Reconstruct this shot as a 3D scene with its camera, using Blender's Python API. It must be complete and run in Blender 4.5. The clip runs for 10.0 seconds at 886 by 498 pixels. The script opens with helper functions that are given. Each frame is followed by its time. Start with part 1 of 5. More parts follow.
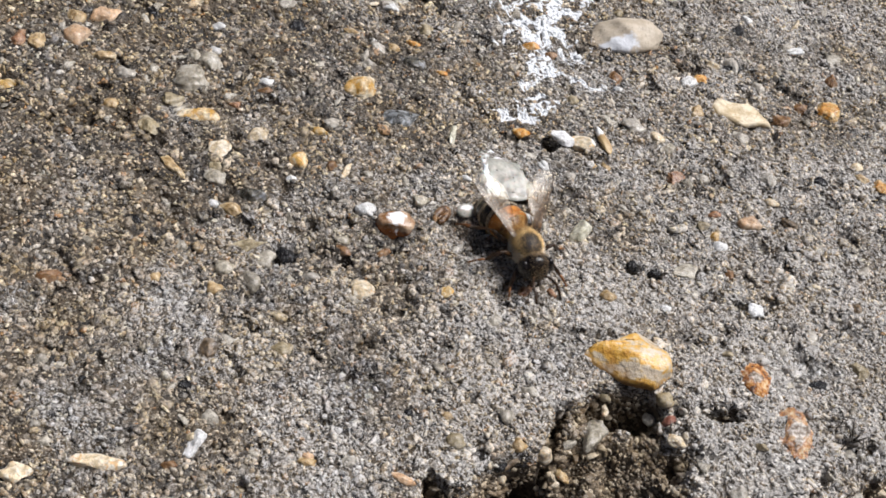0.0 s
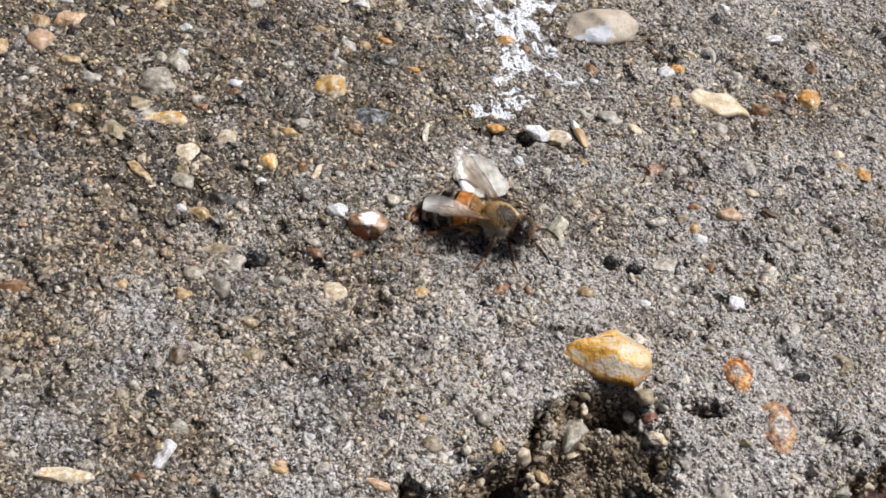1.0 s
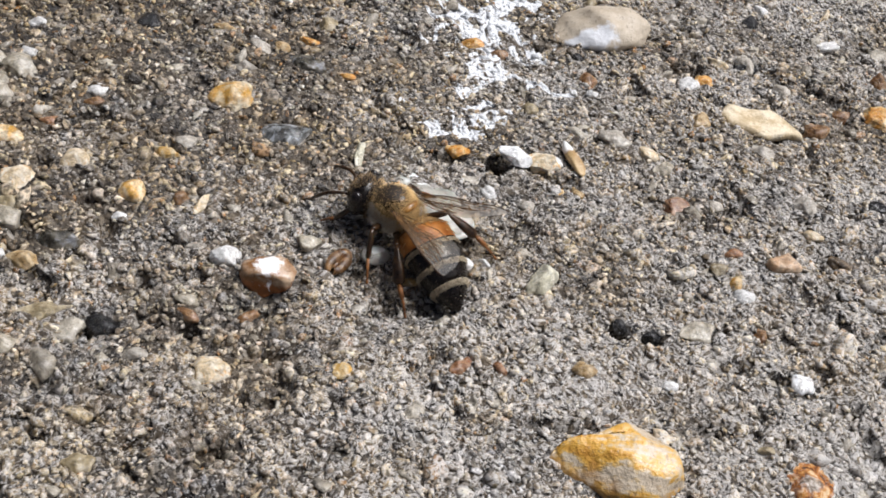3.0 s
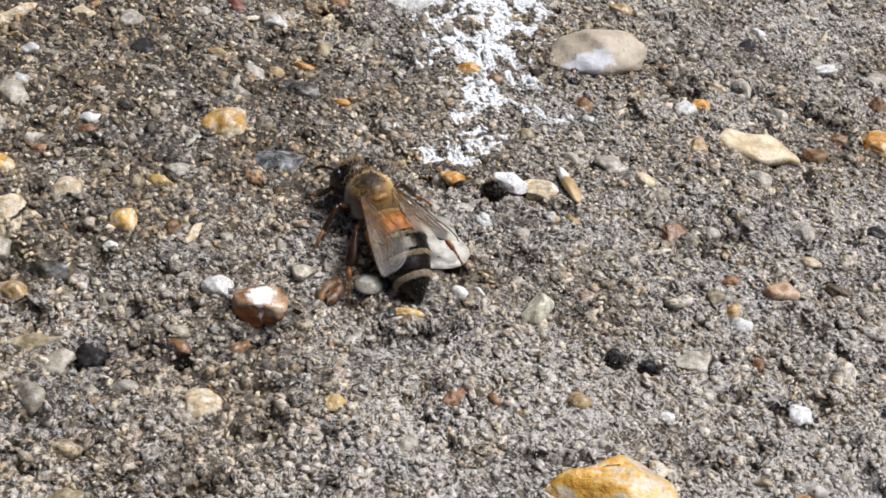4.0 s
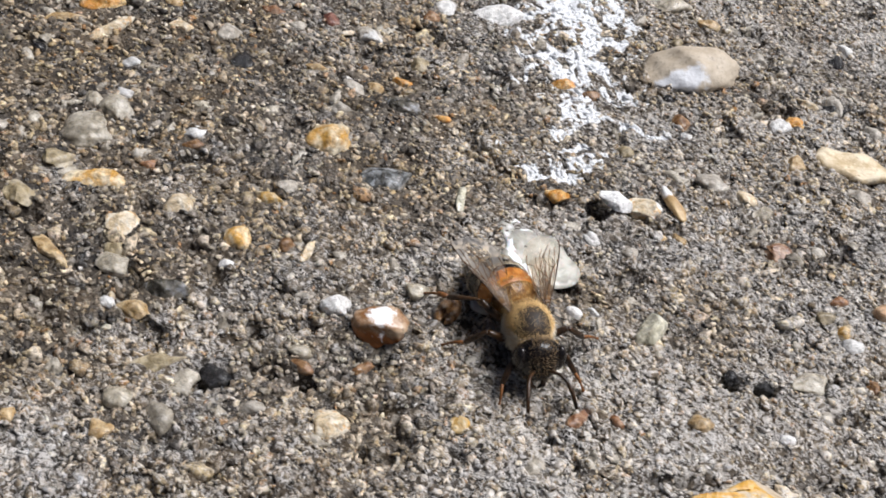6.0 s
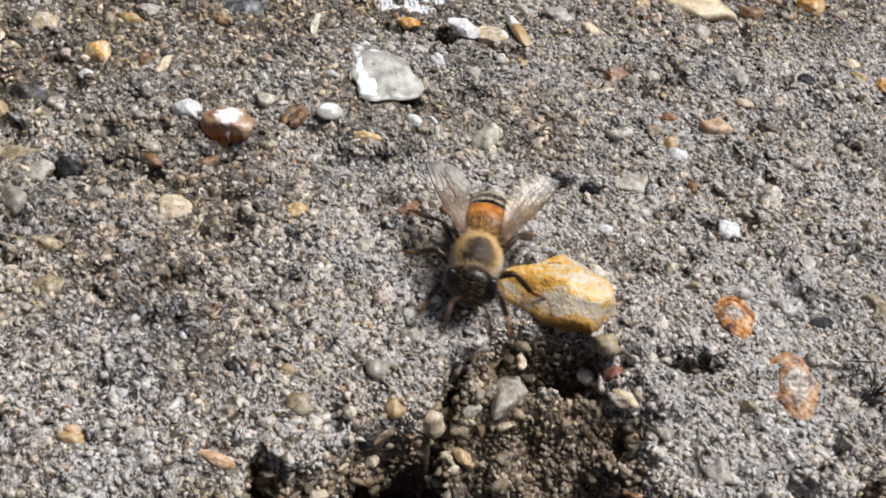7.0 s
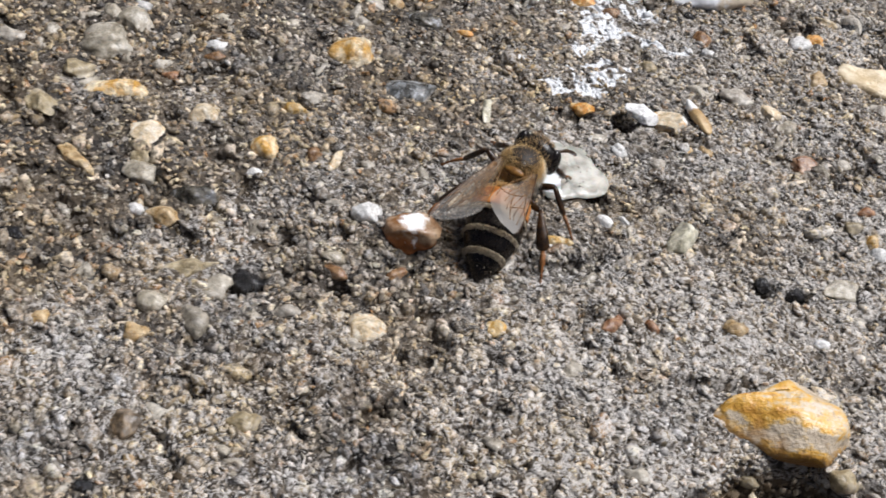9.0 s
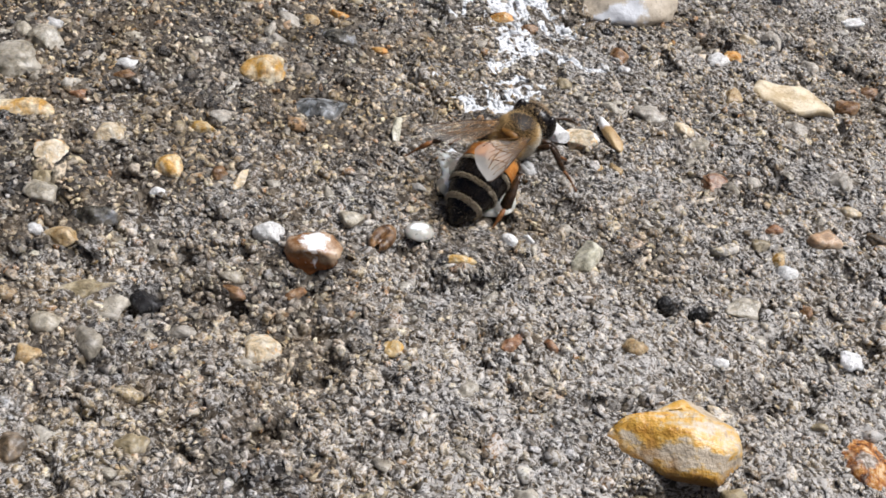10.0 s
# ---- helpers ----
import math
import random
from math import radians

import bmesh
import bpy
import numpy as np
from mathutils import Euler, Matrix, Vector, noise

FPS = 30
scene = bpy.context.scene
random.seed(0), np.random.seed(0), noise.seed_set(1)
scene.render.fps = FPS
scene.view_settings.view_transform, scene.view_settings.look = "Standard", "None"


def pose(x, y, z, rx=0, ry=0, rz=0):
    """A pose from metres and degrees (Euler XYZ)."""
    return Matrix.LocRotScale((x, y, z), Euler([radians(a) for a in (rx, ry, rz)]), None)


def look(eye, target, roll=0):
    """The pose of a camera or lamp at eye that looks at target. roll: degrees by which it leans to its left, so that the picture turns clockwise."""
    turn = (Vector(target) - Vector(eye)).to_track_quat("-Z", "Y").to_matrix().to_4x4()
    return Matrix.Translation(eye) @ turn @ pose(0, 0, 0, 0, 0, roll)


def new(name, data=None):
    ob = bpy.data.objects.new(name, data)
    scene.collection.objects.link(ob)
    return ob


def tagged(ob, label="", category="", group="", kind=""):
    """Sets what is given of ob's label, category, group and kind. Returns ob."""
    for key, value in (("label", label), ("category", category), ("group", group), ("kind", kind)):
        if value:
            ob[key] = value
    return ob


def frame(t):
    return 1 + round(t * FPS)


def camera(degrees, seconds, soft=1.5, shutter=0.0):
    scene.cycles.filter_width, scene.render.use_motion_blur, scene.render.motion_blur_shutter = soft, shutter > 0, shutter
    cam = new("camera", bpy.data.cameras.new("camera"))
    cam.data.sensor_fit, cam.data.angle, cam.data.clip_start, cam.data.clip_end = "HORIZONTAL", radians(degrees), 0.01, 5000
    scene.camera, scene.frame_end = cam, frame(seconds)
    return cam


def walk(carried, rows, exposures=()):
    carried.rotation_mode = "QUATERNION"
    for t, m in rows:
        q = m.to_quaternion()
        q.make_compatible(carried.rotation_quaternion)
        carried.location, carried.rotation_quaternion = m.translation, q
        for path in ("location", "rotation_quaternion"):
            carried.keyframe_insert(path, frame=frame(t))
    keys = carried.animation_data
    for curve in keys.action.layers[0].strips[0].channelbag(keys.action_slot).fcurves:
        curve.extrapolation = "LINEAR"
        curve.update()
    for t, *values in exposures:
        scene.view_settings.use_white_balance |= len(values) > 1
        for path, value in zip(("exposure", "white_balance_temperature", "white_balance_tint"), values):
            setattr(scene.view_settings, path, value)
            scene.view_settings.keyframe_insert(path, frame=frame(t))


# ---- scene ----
MM = 0.001
cam = camera(38.1, 10.0, 1.6, 0.2)
# seconds, eye, point looked at, roll: a phone held over the slab and lowered towards the bee
PATH = [
    (0, (0.00079, -0.00244, 0.09997), (0.01673, 0.05990, 0.02343), 17.68),
    (0.5, (0.00204, -0.00321, 0.09895), (0.01793, 0.05928, 0.02251), 17.01),
    (1, (0.00351, -0.00083, 0.09891), (0.01962, 0.06127, 0.02220), 16.42),
    (1.5, (0.00732, 0.00114, 0.09256), (0.02297, 0.06299, 0.01556), 15.80),
    (2, (0.01118, 0.00863, 0.08073), (0.02646, 0.07286, 0.00562), 15.01),
    (2.5, (0.01093, 0.01705, 0.06688), (0.02482, 0.08501, -0.00515), 13.59),
    (2.7, (0.01337, 0.01853, 0.06702), (0.02766, 0.08723, -0.00423), 13.83),
    (3.8, (0.01717, 0.02158, 0.06629), (0.03116, 0.09165, -0.00367), 13.30),
    (4, (0.01626, 0.02143, 0.06731), (0.03023, 0.09146, -0.00269), 13.36),
    (4.5, (0.01221, 0.02155, 0.06678), (0.02569, 0.09203, -0.00287), 12.99),
    (5, (0.00640, 0.02396, 0.06726), (0.01896, 0.09529, -0.00169), 12.47),
    (5.2, (0.00528, 0.02447, 0.06579), (0.01778, 0.09571, -0.00326), 12.57),
    (6.3, (0.01084, 0.02048, 0.06657), (0.02579, 0.09005, -0.00369), 14.19),
    (6.5, (0.01352, 0.01714, 0.06591), (0.02878, 0.08629, -0.00470), 14.21),
    (7, (0.01735, 0.00925, 0.06512), (0.03386, 0.07713, -0.00643), 14.92),
    (7.5, (0.01984, 0.00777, 0.06294), (0.03651, 0.07525, -0.00894), 14.77),
    (8, (0.01030, 0.01173, 0.06318), (0.02598, 0.07970, -0.00848), 14.09),
    (8.5, (0.00234, 0.01815, 0.06235), (0.01777, 0.08631, -0.00917), 14.35),
    (9, (0.00442, 0.02055, 0.06208), (0.02086, 0.08895, -0.00899), 14.93),
    (9.5, (0.01022, 0.02152, 0.06374), (0.02807, 0.08984, -0.00707), 15.70),
    (10, (0.00978, 0.02098, 0.06430), (0.02744, 0.08931, -0.00655), 15.61),
]
walk(cam, [(t, look(eye, target, roll)) for t, eye, target, roll in PATH], [(0, 0.17, 6040, 11.6), (10, 0.17, 6040, 11.6)])

# ---- light: bright hazy sky, the sun soft and high behind the slab's far right ----
SUN_EL, SUN_AZ = 64.0, 72.0          # degrees above the slab; from +y towards +x
world = bpy.data.worlds.new("sky")
scene.world = world
world.use_nodes = True
wn, wl = world.node_tree.nodes, world.node_tree.links
sky = wn.new("ShaderNodeTexSky")
sky.sky_type, sky.sun_disc = "NISHITA", False
sky.sun_elevation, sky.sun_rotation = radians(SUN_EL), radians(SUN_AZ)
sky.dust_density, sky.air_density, sky.ozone_density = 7.0, 0.7, 0.2
wl.new(sky.outputs[0], wn["Background"].inputs[0])
wn["Background"].inputs[1].default_value = 0.037
sun = new("sun", bpy.data.lights.new("sun", "SUN"))
sun.data.energy, sun.data.angle, sun.data.color = 4.25, radians(32), (1.0, 0.965, 0.92)
se, sa = radians(SUN_EL), radians(SUN_AZ)
sun.matrix_world = look((0.5 * math.sin(sa) * math.cos(se), 0.5 * math.cos(sa) * math.cos(se), 0.5 * math.sin(se)), (0, 0, 0))


# ---- materials ----
class Tree:
    """A node material with short calls for the usual nodes."""

    def __init__(self, name):
        self.mat = bpy.data.materials.new(name)
        self.mat.use_nodes = True
        self.n, self.l = self.mat.node_tree.nodes, self.mat.node_tree.links
        self.bsdf = self.n["Principled BSDF"]
        self.coord = self.n.new("ShaderNodeTexCoord").outputs["Object"]

    def put(self, socket, value):
        if hasattr(value, "is_linked"):
            self.l.new(value, socket)
        else:
            socket.default_value = value

    def set(self, **values):
        for key, value in values.items():
            self.put(self.bsdf.inputs[key.replace("_", " ")], value)
        return self

    def noise(self, size_mm, detail=3.0, rough=0.55, distort=0.0, color=False, warp=None):
        node = self.n.new("ShaderNodeTexNoise")
        self.l.new(warp or self.coord, node.inputs["Vector"])
        node.inputs["Scale"].default_value = 1000.0 / size_mm
        node.inputs["Detail"].default_value, node.inputs["Roughness"].default_value = detail, rough
        node.inputs["Distortion"].default_value = distort
        return node.outputs["Color" if color else "Fac"]

    def cells(self, size_mm, out="Distance", feature="F1"):
        node = self.n.new("ShaderNodeTexVoronoi")
        node.feature = feature
        self.l.new(self.coord, node.inputs["Vector"])
        node.inputs["Scale"].default_value = 1000.0 / size_mm
        return node.outputs[out]

    def ramp(self, fac, *stops):
        node = self.n.new("ShaderNodeValToRGB")
        while len(node.color_ramp.elements) < len(stops):
            node.color_ramp.elements.new(0.5)
        for el, (at, c) in zip(node.color_ramp.elements, stops):
            el.position = at
            el.color = (*c, 1) if isinstance(c, tuple) else (c, c, c, 1)
        self.put(node.inputs[0], fac)
        return node.outputs[0]

    def mix(self, fac, a, b, blend="MIX"):
        node = self.n.new("ShaderNodeMix")
        node.data_type, node.blend_type = "RGBA", blend
        self.put(node.inputs[0], fac)
        for socket, value in ((node.inputs[6], a), (node.inputs[7], b)):
            self.put(socket, (*value, 1) if isinstance(value, tuple) else value)
        return node.outputs[2]

    def math(self, op, a, b=0.0, c=0.0):
        node = self.n.new("ShaderNodeMath")
        node.operation = op
        for socket, value in zip(node.inputs, (a, b, c)):
            self.put(socket, value)
        return node.outputs[0]

    def xyz(self, vector=None):
        node = self.n.new("ShaderNodeSeparateXYZ")
        self.l.new(vector or self.coord, node.inputs[0])
        return node.outputs

    def rand(self):
        return self.n.new("ShaderNodeObjectInfo").outputs["Random"]

    def island(self):
        return self.n.new("ShaderNodeNewGeometry").outputs["Random Per Island"]

    def bump(self, height, mm=0.1, strength=1.0, prior=None):
        node = self.n.new("ShaderNodeBump")
        node.inputs["Strength"].default_value, node.inputs["Distance"].default_value = strength, mm * MM
        self.put(node.inputs["Height"], height)
        if prior is not None:
            self.l.new(prior, node.inputs["Normal"])
        self.l.new(node.outputs[0], self.bsdf.inputs["Normal"])
        return node.outputs[0]


def paint_mask(t):
    """Where old white paint still clings to the slab: a ragged streak, thick at its far end, torn into islands at its near end."""
    x, y, _ = t.xyz()
    wave = t.math("MULTIPLY", t.math("SUBTRACT", t.noise(9.0, 2.0), 0.5), 0.006)
    off = t.math("ABSOLUTE", t.math("ADD", t.math("SUBTRACT", x, t.math("SUBTRACT", 0.0343, t.math("MULTIPLY", t.math("MAXIMUM", t.math("SUBTRACT", 0.105, y), 0.0), 0.7))), wave))
    side = t.math("SUBTRACT", 1.0, t.math("DIVIDE", off, 0.0064))
    along = t.n.new("ShaderNodeMapRange")
    t.put(along.inputs[0], y)
    for i, v in enumerate((0.0965, 0.124, -0.12, 0.32)):
        along.inputs[i + 1].default_value = v
    body = t.math("ADD", t.math("MULTIPLY", t.math("MAXIMUM", side, -1.0), 0.55), along.outputs[0])
    grain = t.noise(2.3, 3.0, 0.55, 1.1)
    v = t.math("ADD", body, t.math("MULTIPLY", t.math("SUBTRACT", grain, 0.5), 3.2))
    near = t.math("MULTIPLY", t.math("GREATER_THAN", side, 0.0), t.math("GREATER_THAN", t.math("ADD", y, t.math("MULTIPLY", wave, 1.5)), 0.0985))
    near = t.math("MULTIPLY", near, t.math("LESS_THAN", y, 0.21))
    return t.math("MULTIPLY", t.ramp(v, (0.50, 0.0), (0.58, 1.0)), near)


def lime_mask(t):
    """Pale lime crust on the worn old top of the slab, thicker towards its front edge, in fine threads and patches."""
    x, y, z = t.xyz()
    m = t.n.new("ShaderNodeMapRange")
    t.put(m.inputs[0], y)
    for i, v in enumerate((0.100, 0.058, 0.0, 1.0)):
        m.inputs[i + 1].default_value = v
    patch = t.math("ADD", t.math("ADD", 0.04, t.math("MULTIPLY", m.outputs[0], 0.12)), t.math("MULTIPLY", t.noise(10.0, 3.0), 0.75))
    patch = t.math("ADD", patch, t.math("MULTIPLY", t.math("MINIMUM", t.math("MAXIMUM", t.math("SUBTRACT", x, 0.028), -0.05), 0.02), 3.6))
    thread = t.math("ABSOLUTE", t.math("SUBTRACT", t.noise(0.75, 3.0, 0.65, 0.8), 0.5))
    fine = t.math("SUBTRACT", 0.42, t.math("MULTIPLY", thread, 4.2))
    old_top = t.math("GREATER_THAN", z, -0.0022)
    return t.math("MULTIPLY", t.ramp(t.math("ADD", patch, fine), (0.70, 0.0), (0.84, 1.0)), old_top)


def dirt_mask(t):
    """Patches of dark grime that have settled into the surface."""
    x, y, _ = t.xyz()
    total = None
    for cx, cy, r in ((3.0, 72.5, 5.0), (9.5, 77.5, 3.5), (-14.0, 72.0, 6.0), (14.5, 63.0, 3.0), (-1.0, 62.5, 2.6), (21.0, 75.0, 2.5), (56.9, 94.7, 3.0)):
        u, v = t.math("SUBTRACT", x, cx * MM), t.math("SUBTRACT", y, cy * MM)
        d = t.math("DIVIDE", t.math("SQRT", t.math("ADD", t.math("MULTIPLY", u, u), t.math("MULTIPLY", v, v))), r * MM)
        w = t.math("MAXIMUM", 0.0, t.math("SUBTRACT", 1.0, d))
        total = w if total is None else t.math("MAXIMUM", total, w)
    spread = t.math("ADD", t.math("MULTIPLY", total, 0.15), t.math("ADD", t.math("MULTIPLY", t.noise(5.0, 4.0, 0.65), 0.50), t.math("MULTIPLY", t.noise(1.3, 3.0, 0.6), 0.45)))
    return t.ramp(spread, (0.55, 0.0), (0.71, 1.0))


def cement():
    t = Tree("weathered_cement")
    tone = t.ramp(t.noise(0.9, 5.0, 0.7), (0.40, (0.004, 0.003, 0.0025)), (0.52, (0.026, 0.020, 0.014)), (0.64, (0.15, 0.122, 0.088)))
    grit = t.ramp(t.xyz(t.cells(0.46, "Color"))[0], (0.0, (0.004, 0.003, 0.0025)), (0.36, (0.015, 0.011, 0.008)), (0.64, (0.075, 0.060, 0.043)), (0.86, (0.26, 0.225, 0.175)), (0.98, (0.55, 0.51, 0.45)))
    tone = t.mix(0.55, tone, grit)
    warm = t.mix(t.ramp(t.noise(6.0, 3.0), (0.42, 0.0), (0.68, 0.35)), tone, (0.13, 0.085, 0.036))
    fresh = t.ramp(t.noise(0.9, 4.0, 0.65), (0.36, (0.018, 0.012, 0.008)), (0.66, (0.15, 0.112, 0.07)))
    warm = t.mix(t.math("LESS_THAN", t.xyz()[2], -0.0022), warm, fresh)
    # beyond the bedded sand the grains show as texture alone
    x, y, _ = t.xyz()
    past = t.math("MAXIMUM", t.math("SUBTRACT", t.math("ABSOLUTE", t.math("SUBTRACT", x, 0.0285)), 0.0590), t.math("SUBTRACT", y, 0.1395))
    past = t.ramp(t.math("ADD", t.math("MULTIPLY", past, 200.0), t.noise(2.0, 3.0)), (0.4, 0.0), (0.6, 1.0))
    far = t.ramp(t.xyz(t.cells(0.75, "Color"))[1], (0.0, (0.02, 0.017, 0.014)), (0.25, (0.10, 0.082, 0.062)), (0.5, (0.30, 0.26, 0.205)), (0.75, (0.22, 0.16, 0.09)), (1.0, (0.60, 0.55, 0.47)))
    warm = t.mix(past, warm, far)
    dirt = t.mix(t.math("MULTIPLY", dirt_mask(t), 0.7), warm, (0.016, 0.013, 0.012))
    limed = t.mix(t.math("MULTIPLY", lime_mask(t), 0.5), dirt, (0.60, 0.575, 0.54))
    t.set(Base_Color=t.mix(paint_mask(t), limed, (0.73, 0.745, 0.76)), Roughness=t.ramp(t.noise(2.0), (0.3, 0.5), (0.7, 0.9)))
    t.bump(t.noise(0.40, 4.0, 0.65), 0.22, 1.0, t.bump(t.cells(0.34), -0.14, 1.0))
    return t.mat


def sand():
    t = Tree("embedded_sand")
    r = t.island()
    hue = t.ramp(r, (0.0, (0.012, 0.010, 0.009)), (0.17, (0.035, 0.028, 0.022)), (0.25, (0.36, 0.315, 0.25)), (0.36, (0.085, 0.060, 0.036)), (0.46, (0.50, 0.45, 0.375)),
                 (0.56, (0.31, 0.235, 0.14)), (0.65, (0.58, 0.53, 0.455)), (0.75, (0.075, 0.060, 0.048)), (0.84, (0.70, 0.65, 0.56)), (0.94, (0.78, 0.75, 0.70)), (0.975, (0.36, 0.225, 0.12)))
    patch = t.ramp(t.noise(8.0, 3.0, 0.6, 0.5), (0.38, (0.82, 0.88, 1.0)), (0.50, (1.0, 0.96, 0.90)), (0.62, (0.98, 0.92, 0.79)))
    fleck = t.ramp(t.noise(2.6, 4.0, 0.65, 0.6), (0.37, (0.62, 0.53, 0.42)), (0.43, (0.95, 0.94, 0.78)), (0.50, (1.05, 0.98, 0.95)), (0.57, (0.93, 0.94, 0.98)), (0.63, (0.86, 0.79, 0.60)))
    hue = t.mix(1.0, t.mix(1.0, hue, patch, "MULTIPLY"), fleck, "MULTIPLY")
    mott = t.mix(0.75, hue, t.ramp(t.noise(0.38, 3.0, 0.6), (0.42, 0.05), (0.53, 1.0), (0.62, 1.22)), "MULTIPLY")
    skin = t.ramp(t.noise(0.42, 5.0, 0.72, 0.6), (0.39, (0.010, 0.008, 0.006)), (0.455, (0.12, 0.094, 0.066)), (0.515, (0.40, 0.345, 0.27)), (0.60, (0.78, 0.74, 0.67)))
    skin = t.mix(1.0, skin, patch, "MULTIPLY")
    near = t.n.new("ShaderNodeMapRange")
    t.put(near.inputs[0], t.xyz()[1])
    for i, v in enumerate((0.095, 0.066, 0.25, 0.62)):
        near.inputs[i + 1].default_value = v
    mott = t.mix(near.outputs[0], t.mix(1.0, mott, (1.05, 0.99, 0.85), "MULTIPLY"), mott)
    film = t.mix(t.math("MULTIPLY", t.ramp(t.noise(1.1, 4.0, 0.7), (0.42, 0.1), (0.58, 1.0)), near.outputs[0]), mott, skin)
    grime = t.math("MULTIPLY", dirt_mask(t), t.ramp(t.noise(0.9, 2.0), (0.35, 0.25), (0.6, 0.8)))
    dark = t.mix(grime, film, (0.028, 0.023, 0.021))
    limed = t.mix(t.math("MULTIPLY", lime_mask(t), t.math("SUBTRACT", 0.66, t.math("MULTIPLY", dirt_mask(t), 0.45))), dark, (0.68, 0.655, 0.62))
    broken = t.math("MULTIPLY", t.math("LESS_THAN", t.xyz()[2], -0.0014), 0.7)
    limed = t.mix(broken, limed, t.ramp(r, (0.0, (0.035, 0.023, 0.013)), (0.30, (0.25, 0.185, 0.11)), (0.55, (0.13, 0.086, 0.044)), (0.8, (0.36, 0.285, 0.18)), (1.0, (0.60, 0.51, 0.37))))
    t.set(Base_Color=t.mix(paint_mask(t), limed, (0.73, 0.745, 0.76)), Roughness=t.ramp(r, (0.0, 0.22), (0.3, 0.5), (0.5, 0.22), (0.75, 0.55), (1.0, 0.20)))
    t.set(Specular_IOR_Level=0.5)
    t.bump(t.noise(0.30, 4.0, 0.7), 0.16, 1.0)
    return t.mat


def stone(name, a, b, c=None, size=1.2, rough=0.45, film=0.30, coat=0.25, sub=0.06, bump_mm=0.10, bedded=True):
    """Aggregate stone: two body colours, an optional vein colour c, and grey cement film left on parts of it."""
    t = Tree(name)
    body = t.mix(t.ramp(t.noise(size, 4.0, 0.6, 0.6), (0.42, 0.0), (0.58, 1.0)), a, b)
    body = t.mix(t.ramp(t.noise(size * 1.7, 3.0, 0.6, 0.5), (0.54, 0.0), (0.66, 0.45)), body, tuple(min(0.84, 0.22 + 0.75 * q) for q in b))
    if c:
        body = t.mix(t.ramp(t.noise(size * 0.8, 3.0, 0.6, 1.2), (0.54, 0.0), (0.64, 0.85)), body, c)
    shade = t.ramp(t.rand(), (0.0, 0.72), (1.0, 1.0))
    body = t.mix(1.0, body, shade, "MULTIPLY")
    body = t.mix(0.8, body, t.ramp(t.noise(0.55, 4.0, 0.7, 0.6), (0.38, 0.55), (0.49, 0.94), (0.60, 1.18)), "MULTIPLY")
    speck = t.mix(t.ramp(t.noise(0.25, 2.0), (0.60, 0.0), (0.68, 0.5)), body, (0.09, 0.075, 0.06))
    crust = t.mix(t.ramp(t.noise(0.9, 4.0, 0.65), (0.50, 0.0), (0.66, film)), speck, (0.34, 0.315, 0.28))
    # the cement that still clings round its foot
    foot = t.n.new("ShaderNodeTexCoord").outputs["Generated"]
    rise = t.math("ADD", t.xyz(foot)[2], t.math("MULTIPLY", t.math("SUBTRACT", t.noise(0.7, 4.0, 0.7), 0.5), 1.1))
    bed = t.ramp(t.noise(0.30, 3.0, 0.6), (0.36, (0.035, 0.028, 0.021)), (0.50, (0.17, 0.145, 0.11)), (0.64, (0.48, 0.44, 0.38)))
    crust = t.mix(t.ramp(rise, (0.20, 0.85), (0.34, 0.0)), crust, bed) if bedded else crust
    t.set(Base_Color=crust, Roughness=t.ramp(t.noise(0.8), (0.35, rough * 0.7), (0.7, min(1.0, rough * 1.4))))
    if coat:
        t.set(Coat_Weight=coat, Coat_Roughness=0.15)
    if sub:
        t.set(Subsurface_Weight=sub, Subsurface_Scale=0.0006, Subsurface_Radius=(1.0, 0.8, 0.6))
    t.bump(t.noise(0.5, 5.0, 0.7), 1.8 * bump_mm, 1.0)
    return t.mat


